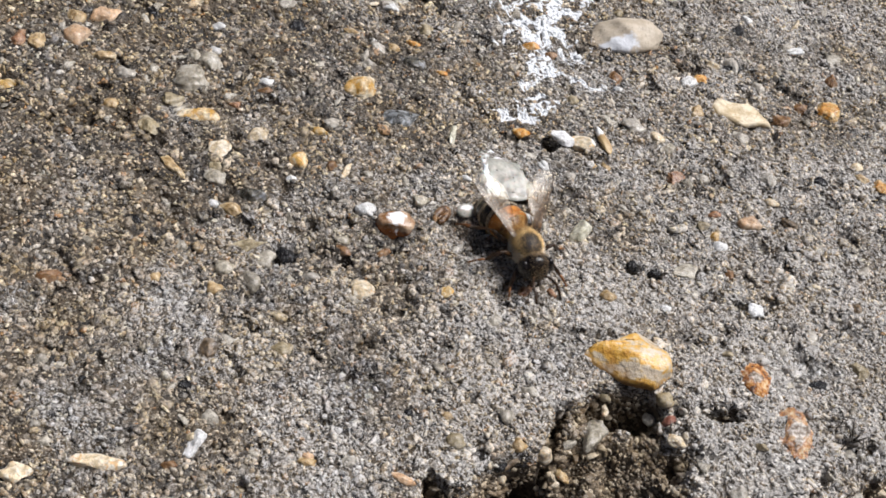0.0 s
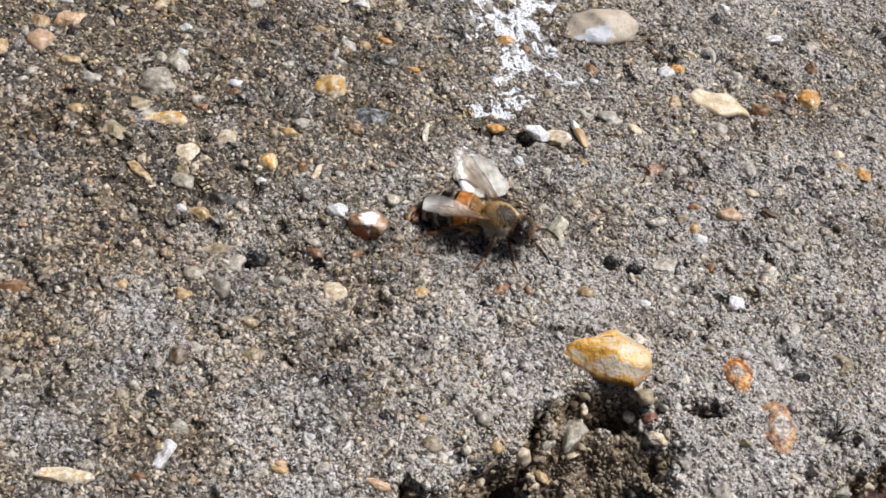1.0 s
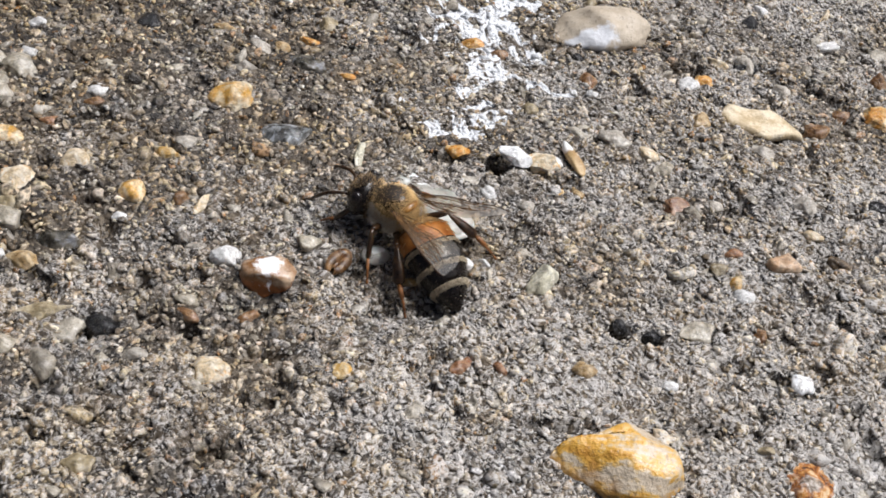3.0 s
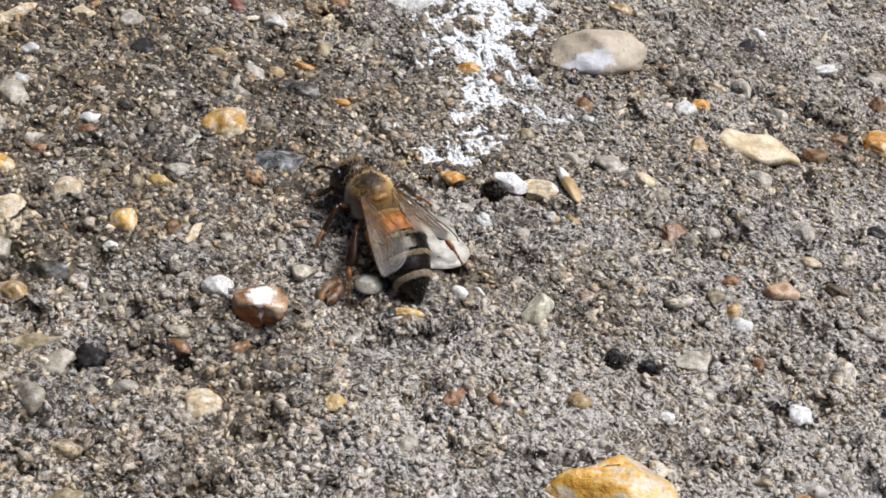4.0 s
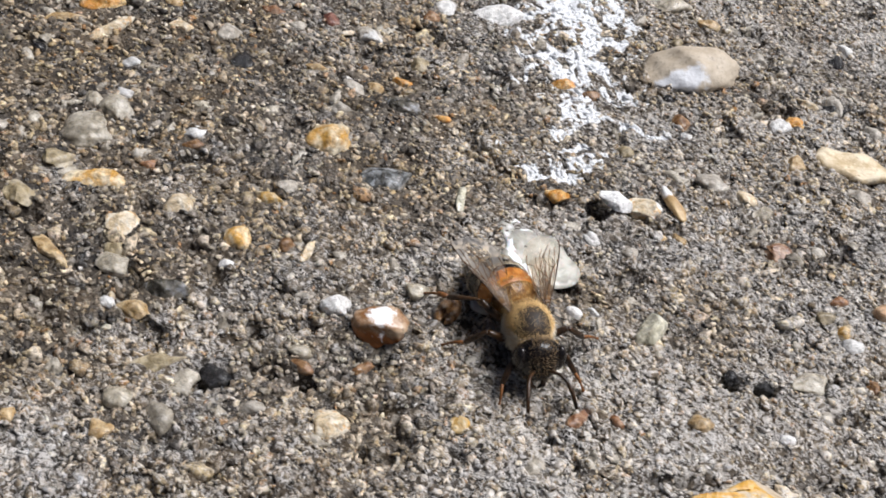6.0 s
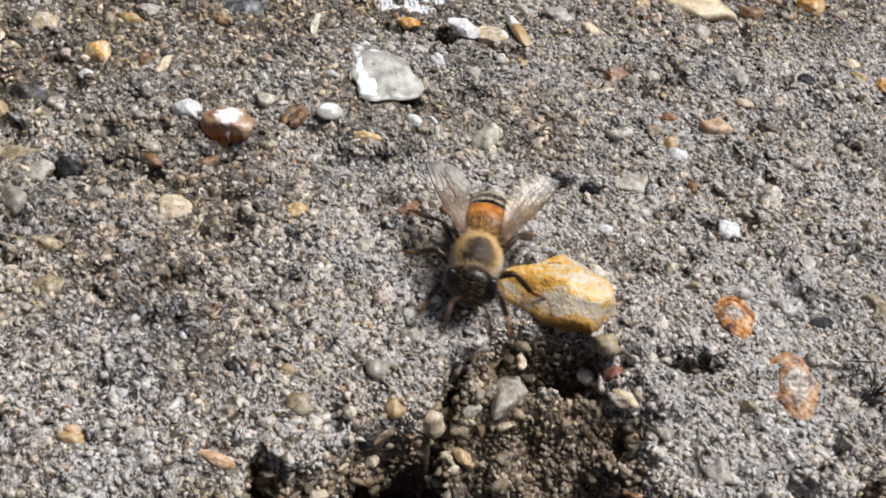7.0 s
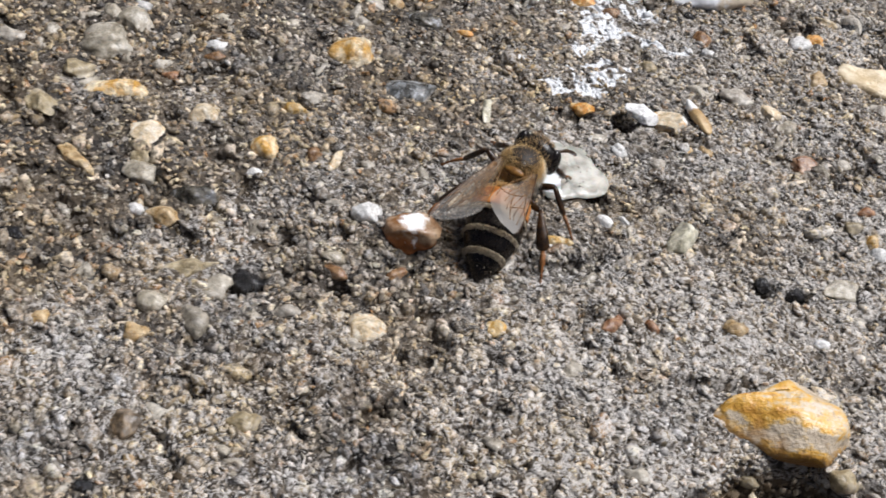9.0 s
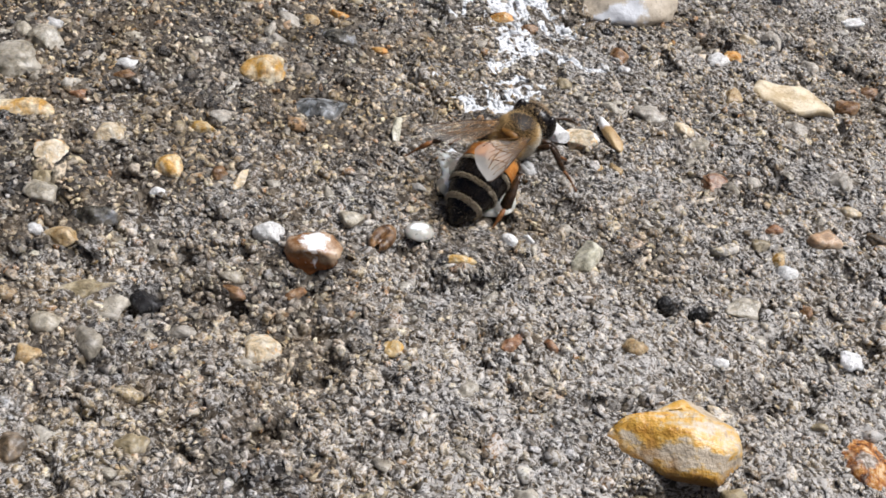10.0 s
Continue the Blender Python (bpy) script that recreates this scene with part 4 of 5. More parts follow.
pebble("darkbrown", 66.3, 77.2, 1.26, 1.61, -9)
pebble("brown", 52.5, 79.8, 1.00, 1.43, -5)
pebble("quartz", 47.7, 79.7, 2.91, 2.04, 8)
pebble("black", 5.9, 76.6, 2.7, 2.4, -23, h=2.0)
pebble("black", 5.0, 109.2, 2.40, 2.54, 1)
pebble("black", -2.1, 60.0, 1.79, 1.29, -35)
pebble("black", -11.1, 59.8, 0.91, 0.81, -16)
pebble("black", 18.1, 59.3, 1.02, 0.86, -22)
pebble("black", 42.0, 80.2, 1.38, 1.28, -32)
pebble("black", 44.3, 79.4, 1.62, 1.13, -14)
pebble("black", 66.3, 95.2, 2.05, 1.53, -8)
pebble("black", 60.2, 120.1, 1.89, 2.23, -1)
pebble("white", 61.7, 122.3, 1.49, 1.26, -33)
pebble("black", -8.9, 78.4, 2.12, 1.10, -19)
pebble("darkbrown", 61.3, 88.7, 2.12, 1.29, -14)
pebble("olive", 44.2, 119.6, 1.32, 1.36, -39)
pebble("orange", -6.7, 115.0, 4.26, 2.50, 13)
pebble("white", -11.4, 119.8, 4.13, 1.66, -0)
pebble("ochre", 0.8, 118.8, 3.04, 2.56, -8)
pebble("tan", 3.5, 119.7, 2.56, 1.37, -8)
pebble("tan", -1.3, 115.9, 1.60, 1.28, -20)
pebble("cream", -5.8, 111.7, 4.51, 1.16, 43)
pebble("tan", -10.0, 112.5, 3.44, 1.10, 11)
pebble("white", -17.1, 109.9, 1.93, 1.63, -12)
pebble("peach", -15.9, 106.8, 2.73, 2.18, 18)
pebble("cream", -0.3, 112.6, 2.08, 1.37, -19)
pebble("grey", 3.6, 112.7, 2.06, 2.10, -0)
pebble("cream", 16.9, 123.4, 3.21, 3.20, 16)
pebble("redbrown", 7.0, 117.1, 2.16, 1.48, -12)
pebble("grey", 9.4, 115.1, 1.73, 1.30, -3)
pebble("red", 12.2, 116.2, 1.42, 1.83, 11)
pebble("grey", 15.4, 114.6, 2.50, 2.04, -2)
pebble("brown", 21.2, 118.6, 1.66, 1.55, -4)
pebble("white", 22.7, 120.9, 2.30, 2.39, -18)
pebble("white", 27.7, 120.8, 4.53, 2.74, -2)
pebble("quartz", 44.7, 126.0, 4.80, 3.23, 19)
pebble("orange", 64.0, 133.3, 2.23, 1.99, 7)
pebble("black", 5.0, 109.1, 2.09, 2.23, -22)
pebble("black", -11.3, 108.2, 1.71, 1.40, -15)
pebble("black", 58.1, 113.1, 3.02, 2.04, 2)
pebble("black", 42.1, 111.0, 1.29, 1.19, -19)
pebble("tan", 11.1, 109.5, 1.91, 0.67, -1)
pebble("quartz", 2.3, 102.7, 1.81, 0.85, -6)
pebble("brown", 35.1, 110.5, 1.51, 1.01, -5)
pebble("tan", 48.1, 123.4, 2.21, 1.75, -13)
pebble("grey", 52.0, 118.6, 2.16, 1.51, -13)
pebble("tan", 59.9, 132.1, 2.34, 2.00, -13)
pebble("grey", 59.8, 94.6, 2.3, 2.1, 20)
pebble("grey", 51.5, 93.4, 1.5, 1.1, -10)
pebble("grey", 57.3, 100.8, 2.5, 1.7, -30)
pebble("olive", 50.7, 86.6, 1.5, 1.2, 10)
pebble("honey", 51.8, 85.0, 1.4, 1.3, 0)
pebble("white", 52.3, 83.9, 1.8, 1.5, 30)
pebble("grey", 35.9, 91.2, 1.6, 1.2, 15)
pebble("honey", 38.6, 93.2, 1.3, 0.9, -20)
pebble("tan", 40.2, 93.2, 1.4, 0.8, -60)
pebble("peach", 9.3, 54.1, 1.64, 0.86, -7)
pebble("olive", 22.6, 56.9, 1.87, 1.53, -20)
pebble("tan", 21.7, 59.2, 1.01, 0.85, 32)
pebble("tan", 28.6, 57.1, 1.46, 1.42, -13)
pebble("grey", 50.0, 54.5, 1.88, 2.10, -16)
pebble("quartz", 36.6, 60.1, 4.2, 2.1, 64, z=-2.1)
pebble("cream", 37.5, 62.2, 1.3, 0.75, 80, z=-0.9)
pebble("grey", 42.8, 63.1, 1.47, 1.40, 15, z=-3.3)
pebble("red", 44.0, 61.5, 1.80, 1.39, 10)
pebble("cream", 44.0, 59.1, 1.93, 1.29, -20, z=-0.1)
pebble("brown", 44.5, 52.6, 2.03, 0.95, -14, z=-1.9)
pebble("tan", 48.9, 51.4, 1.31, 0.88, -25)
pebble("olive", 43.4, 63.5, 1.9, 1.5, -15, z=0.1)
pebble("brown", 48.4, 52.5, 3.4, 1.6, -18, z=-0.9)
pebble("ochre", 43.3, 51.2, 1.9, 0.9, 70, z=-1.6)
pebble("olive", 52.9, 59.4, 1.37, 0.64, -15)
pebble("tan", 33.8, 57.0, 2.03, 0.91, -59, z=-4.8)
pebble("cream", 32.2, 56.6, 1.39, 0.71, -37, z=-7.3)
pebble("cream", 25.9, 55.3, 0.94, 0.47, -63)
pebble("cream", 27.5, 55.2, 1.07, 0.90, -33, z=-3.4)
pebble("cream", 24.3, 53.6, 0.68, 0.51, -3)
pebble("darkbrown", 28.2, 56.0, 2.35, 0.81, 52, z=-1.5)
pebble("black", 27.3, 55.6, 1.86, 1.51, 18, z=-1.5)
pebble("cream", 23.1, 51.9, 1.06, 0.75, 39, z=-3.3)
pebble("white", 25.3, 52.9, 0.57, 0.50, 25, z=-4.2)
pebble("olive", 37.9, 64.4, 1.48, 0.83, -25, z=-1.9)
pebble("cream", 31.1, 57.0, 1.9, 1.7, 1, z=-1.3, h=2.0)
pebble("white", 60.3, 68.4, 0.65, 0.55, -25)
pebble("grey", 45.3, 62.6, 0.98, 0.74, -9)
pebble("olive", 50.9, 69.7, 1.48, 0.73, -4)
pebble("white", 30.8, 84.4, 1.39, 0.90, -20)
pebble("white", 32.2, 84.7, 1.24, 0.59, -40)
pebble("white", 32.9, 92.1, 1.44, 0.99, -31)
pebble("ochre", 26.9, 81.9, 2.39, 0.86, 3)
pebble("white", 38.8, 96.8, 1.37, 1.05, -29)
pebble("white", 24.3, 89.0, 1.23, 0.62, -25)
pebble("brown", 11.3, 77.4, 1.82, 0.82, -28)
pebble("quartz", 11.3, 78.5, 1.75, 1.04, -5)
pebble("white", 42.9, 106.0, 1.10, 0.70, -14)
pebble("white", 41.3, 106.0, 0.92, 0.70, -20)
pebble("redbrown", 32.8, 74.9, 1.29, 0.78, -28)

build_sand(SLAB)


# ---- the honey bee: +x is ahead, the origin lies on the slab below its waist ----
def shell_mat(name, dark, light, rough=0.3, size=0.5, coat=0.05):
    t = Tree(name)
    t.set(Base_Color=t.mix(t.ramp(t.noise(size, 3.0), (0.35, 0.0), (0.7, 1.0)), dark, light), Roughness=t.ramp(t.noise(0.3), (0.3, rough * 0.8), (0.7, rough * 1.3)),
          Coat_Weight=coat, Coat_Roughness=0.2, Specular_IOR_Level=0.35)
    t.bump(t.noise(0.12, 2.0), 0.02, 0.7)
    return t.mat


def hair_mat(name, a, b):
    t = Tree(name)
    t.set(Base_Color=t.ramp(t.island(), (0.0, a), (1.0, b)), Roughness=0.55, Subsurface_Weight=0.0)
    return t.mat


CHITIN = shell_mat("black_chitin", (0.003, 0.002, 0.0015), (0.009, 0.006, 0.004), 0.26)
AMBER = shell_mat("amber_chitin", (0.30, 0.095, 0.012), (0.62, 0.26, 0.05), 0.45, 0.9)
GOLD = shell_mat("golden_brown_plate", (0.11, 0.045, 0.010), (0.34, 0.175, 0.045), 0.30, 0.4, 0.05)
DULL = shell_mat("dull_brown_black_back", (0.010, 0.007, 0.005), (0.050, 0.034, 0.021), 0.6, 0.3, 0.0)
LEG = shell_mat("dark_leg_chitin", (0.009, 0.005, 0.0025), (0.060, 0.029, 0.011), 0.32)
FOOT = shell_mat("red_brown_foot", (0.09, 0.036, 0.012), (0.30, 0.125, 0.038), 0.4)
EYE_MAT = shell_mat("black_eye", (0.006, 0.005, 0.005), (0.016, 0.012, 0.011), 0.25, 0.3, 0.15)
FUR = hair_mat("golden_fur", (0.38, 0.22, 0.065), (0.84, 0.60, 0.28))
PALE_FUR = hair_mat("pale_band_fur", (0.40, 0.32, 0.20), (0.74, 0.64, 0.48))
HEAD_FUR = hair_mat("brown_head_fur", (0.05, 0.030, 0.014), (0.36, 0.24, 0.115))
CREAM_FUR = hair_mat("cream_side_fur", (0.62, 0.54, 0.39), (0.86, 0.81, 0.70))
DARK_FUR = hair_mat("dark_fur", (0.012, 0.008, 0.005), (0.06, 0.035, 0.016))


def wing_mat():
    t = Tree("clear_wing")
    out = t.n["Material Output"]
    thin, gloss, veil = t.n.new("ShaderNodeBsdfTransparent"), t.n.new("ShaderNodeBsdfGlossy"), t.n.new("ShaderNodeBsdfTranslucent")
    face = t.n.new("ShaderNodeBsdfDiffuse")
    thin.inputs[0].default_value = (0.97, 0.92, 0.84, 1)
    gloss.inputs["Roughness"].default_value = 0.42
    gloss.inputs["Color"].default_value = (1.0, 0.95, 0.88, 1)
    reach = t.math("ADD", t.math("MULTIPLY", t.xyz()[0], -115.0), t.math("MULTIPLY", t.math("SUBTRACT", t.noise(1.6, 3.0), 0.5), 0.5))
    # whiter towards the tip: part of the sky's sheen put into the colour
    tint = t.ramp(reach, (0.20, (0.78, 0.62, 0.38)), (0.55, (0.88, 0.82, 0.72)), (0.80, (0.90, 0.89, 0.86)))
    t.put(veil.inputs[0], tint)
    t.put(face.inputs[0], tint)
    bump = t.n.new("ShaderNodeBump")
    bump.inputs["Strength"].default_value, bump.inputs["Distance"].default_value = 0.6, 0.00008
    t.put(bump.inputs["Height"], t.noise(0.8, 2.0, 0.5, 1.2))
    t.l.new(bump.outputs[0], gloss.inputs["Normal"])
    def blend(fac, a, b):
        node = t.n.new("ShaderNodeMixShader")
        t.put(node.inputs[0], fac)
        t.l.new(a, node.inputs[1])
        t.l.new(b, node.inputs[2])
        return node.outputs[0]
    body = blend(0.5, veil.outputs[0], face.outputs[0])
    sheet = blend(t.ramp(reach, (0.15, 0.04), (0.40, 0.09), (0.62, 0.13), (0.88, 0.16)), thin.outputs[0], body)
    facing = t.n.new("ShaderNodeLayerWeight")
    facing.inputs["Blend"].default_value = 0.35
    shine = t.math("ADD", 0.05, t.math("MULTIPLY", facing.outputs["Fresnel"], 0.14))
    t.l.new(blend(shine, sheet, gloss.outputs[0]), out.inputs["Surface"])
    return t.mat


WING, VEIN, EDGE_VEIN = wing_mat(), shell_mat("tan_vein", (0.07, 0.033, 0.012), (0.25, 0.14, 0.055), 0.35), shell_mat("dark_edge_vein", (0.03, 0.016, 0.008), (0.10, 0.05, 0.02), 0.4)


def ball(name, r, at, material, level=3, shape=None):
    v = (ICO3 if level == 3 else ICO2)[0] * np.array(r)
    if shape:
        v = np.array([shape(Vector(p)) for p in v])
    return link_mesh(name, (v + np.array(at)) * MM, (ICO3 if level == 3 else ICO2)[1], material)


def fur(name, n, at, r, length, material, seed, keep=None, lean=(-0.5, 0, 0.1), thick=0.022):
    """Fine hairs on an ellipsoid; keep(direction) says where they grow."""
    rng = np.random.default_rng(seed)
    v, f = [], []
    while len(v) < 4 * n:
        d = rng.normal(size=3)
        d /= np.linalg.norm(d)
        if keep and not keep(d, rng):
            continue
        root = np.array(at) + d * np.array(r)
        way = d + np.array(lean) + rng.normal(size=3) * 0.22
        way /= np.linalg.norm(way)
        side = np.cross(way, rng.normal(size=3))
        side *= thick / np.linalg.norm(side)
        other = np.cross(way, side)
        k = len(v)
        v += [root + side, root - 0.5 * side + 0.87 * other, root - 0.5 * side - 0.87 * other, root + way * length * rng.uniform(0.6, 1.2)]
        f += [(k, k + 1, k + 3), (k + 1, k + 2, k + 3), (k + 2, k, k + 3)]
    return tri_mesh(name, np.array(v) * MM, np.array(f), material)


AB_LEN = 7.4


def ab_radius(s):
    """Half width of the abdomen, s from the waist (0) to the tip (1)."""
    return 2.02 * min(1.0, (s / 0.18) ** 0.5 if s > 0 else 0) * (1 - max(0.0, (s - 0.42) / 0.60) ** 1.9) ** 0.85 if s < 1.019 else 0.02


def ab_axis(s):
    return Vector((-AB_LEN * s, 0, 0.25 * math.sin(math.pi * s) - 0.25 * s * s))


def ab_ring(name, s0, s1, material, swell=1.0, step=0.07, rows=8, spokes=32):
    """One overlapping plate of the abdomen, its rear rim standing a little proud."""
    v, f = [], []
    for i in range(rows + 1):
        q = i / rows
        s = s0 + (s1 - s0) * q
        r = ab_radius(s) * swell + step * q
        c = ab_axis(s)
        for k in range(spokes):
            a = 2 * math.pi * k / spokes
            v.append((c + Vector((0, r * math.cos(a), r * 0.80 * math.sin(a)))) * MM)
    c0, c1 = ab_axis(s1), ab_axis(s1) + Vector((0.05, 0, 0))
    for k in range(spokes):
        v.append((c1 + Vector((0, math.cos(2 * math.pi * k / spokes), 0.9 * math.sin(2 * math.pi * k / spokes))) * ab_radius(min(s1, 1.0)) * 0.9 * swell) * MM)
    for i in range(rows + 1):
        for k in range(spokes):
            f.append((i * spokes + k, (i + 1) * spokes + k, (i + 1) * spokes + (k + 1) % spokes, i * spokes + (k + 1) % spokes))
    return link_mesh(name, v, f, material)


def ab_fur(name, s0, s1, n, length, material, seed, lift=0.06):
    rng = np.random.default_rng(seed)
    v, f = [], []
    for _ in range(n):
        s, a = rng.uniform(s0, s1), rng.uniform(0, 2 * math.pi)
        r = ab_radius(s) + lift * 0.5
        out = Vector((0, math.cos(a), 0.9 * math.sin(a)))
        p = ab_axis(s) + out * r
        way = (out * 0.55 + Vector((-1.0, 0, 0)) + Vector(rng.normal(size=3) * 0.18)).normalized()
        side = way.cross(Vector(rng.normal(size=3))).normalized() * 0.022
        other = way.cross(side)
        k = len(v)
        v += [p + side, p - 0.5 * side + 0.87 * other, p - 0.5 * side - 0.87 * other, p + way * length * rng.uniform(0.6, 1.2)]
        f += [(k, k + 1, k + 3), (k + 1, k + 2, k + 3), (k + 2, k, k + 3)]
    return tri_mesh(name, np.array([p[:] for p in v]) * MM, np.array(f), material)


def wing_outline(length, lead, trail, point):
    """Edge points of a wing that runs along -x from its hinge; its leading edge faces +y."""
    up, down = [], []
    for i in range(25):
        s = i / 24
        tip = max(0.0, 1 - s**point) ** 0.5
        up.append((-length * s, lead * (0.25 + 0.75 * s**0.7) * tip + 0.10))
        down.append((-length * s, -trail * (0.10 + 0.90 * smooth01(s / 0.75)) * tip))
    return up, down


def build_wing(name, parent, at, side, length, lead, trail, point, veins):
    """A clear membrane, gently pleated, with raised veins. side: 1 the left wing, -1 the right."""
    up, down = wing_outline(length, lead, trail, point)
    v, f, m = [], [], 12
    def pleat(x, y):
        return 0.10 * math.sin(2.1 * y + 0.25 * x) + 0.05 * math.sin(1.7 * x) - 0.012 * x * x * 0.3
    for (x, a), (_, b) in zip(up, down):
        for j in range(m + 1):
            y = a + (b - a) * j / m
            v.append((x * MM, side * y * MM, pleat(x, y) * MM))
    for i in range(24):
        for j in range(m):
            f.append((i * (m + 1) + j, (i + 1) * (m + 1) + j, (i + 1) * (m + 1) + j + 1, i * (m + 1) + j + 1))
    wing = part(name, link_mesh(name, v, f, WING), parent, "clear brownish wing membrane with fine veins")
    wing.matrix_basis = pose(at[0] * MM, at[1] * MM, at[2] * MM)
    # long veins fan out from the hinge towards the tip
    for q, far in ((0.12, 0.92), (0.27, 0.90), (0.42, 0.86), (0.57, 0.80), (0.73, 0.70), (0.88, 0.55)):
        line = []
        for i in range(2, int(24 * far)):
            (x, a), (_, b) = up[i], down[i]
            y = a + (b - a) * (q + 0.05 * math.sin(0.35 * i + 5 * q)) * (0.6 + 0.4 * i / 24)
            line.append(Vector((x, side * y, pleat(x, y))))
        part("vein", tube("vein", line, (0.060, 0.046, 0.030), VEIN, 4), wing)
    for n, pts in enumerate([[(x, y) for x, y in up]] + [[(x * length / 8.9 if length > 7 else x * length / 6.1, y) for x, y in q] for q in veins]):
        line = [Vector((x, side * y, pleat(x, y))) for x, y in pts]
        part("vein", tube("vein", line, (0.085, 0.07, 0.05) if n == 0 else (0.036,), VEIN if n else EDGE_VEIN, 4), wing)
    return wing


FORE_VEINS = [[(0, 0), (-1.5, 0.05), (-3.5, 0.05), (-5.2, 0.15), (-6.6, 0.45)], [(-0.2, -0.1), (-2.2, -0.55), (-4.2, -0.8), (-6.0, -0.75), (-7.6, -0.5)],
              [(-0.3, -0.2), (-2.0, -1.0), (-4.0, -1.75), (-5.4, -1.9)], [(-3.5, 0.05), (-3.9, -0.4), (-4.2, -0.8)], [(-4.2, -0.8), (-4.5, -1.3), (-4.3, -1.75)],
              [(-5.2, 0.15), (-5.4, -0.3), (-6.0, -0.75)], [(-2.2, -0.55), (-2.3, -1.1)]]
HIND_VEINS = [[(0, 0), (-1.8, -0.1), (-3.6, -0.2), (-5.4, -0.3)], [(-0.3, -0.2), (-2.0, -0.75), (-3.6, -1.15)], [(-2.4, -0.15), (-2.7, -0.9)]]


def build_leg(parent, name, hip, knee, ankle, toe, broad):
    """femur, tibia and jointed foot, rigid together; the hind pair has the wide flat basket."""
    def put(p):
        return Vector(p) - Vector(hip)
    leg = part(name, tube(name, [put(hip), put(hip) * 0.5 + (put(knee) - put(hip)) * 0.12, put(hip) + (put(knee) - put(hip)) * 0.22], (0.30, 0.34, 0.24), LEG, 8), parent)
    leg.matrix_basis = pose(hip[0] * MM, hip[1] * MM, hip[2] * MM)
    h, k, a, e = put(hip), put(knee), put(ankle), put(toe)
    part("femur", tube("femur", [h + (k - h) * q for q in (0.15, 0.35, 0.7, 0.95, 1.0)], (0.20, 0.30, 0.26, 0.20, 0.12), LEG, 8), leg)
    wide = (0.13, 0.22, 0.40, 0.46, 0.20) if broad else (0.14, 0.19, 0.22, 0.20, 0.12)
    part("tibia", tube("tibia", [k + (a - k) * q for q in (0.0, 0.15, 0.55, 0.92, 1.0)], wide, LEG, 8, 0.45 if broad else 1.0), leg)
    line = [a + (e - a) * q + Vector((0, 0, 0.12 * math.sin(math.pi * q))) for q in (0, 0.15, 0.42, 0.48, 0.6, 0.64, 0.76, 0.8, 0.92, 1.0)]
    first = 0.21 if broad else 0.13
    part("tarsus", tube("tarsus", line, (0.12, first, first * 0.9, 0.09, 0.11, 0.07, 0.10, 0.06, 0.09, 0.11), FOOT, 7), leg, "red-brown jointed foot")
    rng = np.random.default_rng(len(name) + int(abs(hip[0] * 10)))
    v, f = [], []
    for _ in range(120):
        p = k + (a - k) * rng.uniform(0.0, 1.3)
        d = Vector(rng.normal(size=3)).normalized()
        way = ((a - k).normalized() * 0.6 + d).normalized() * rng.uniform(0.25, 0.5)
        s = way.cross(Vector((0, 0.3, 1))).normalized() * 0.016
        n = len(v)
        v += [p + s, p - s, p + way]
        f.append((n, n + 1, n + 2))
    part("bristles", tri_mesh("bristles", np.array([p[:] for p in v]) * MM, np.array(f), DARK_FUR), leg)
    return leg


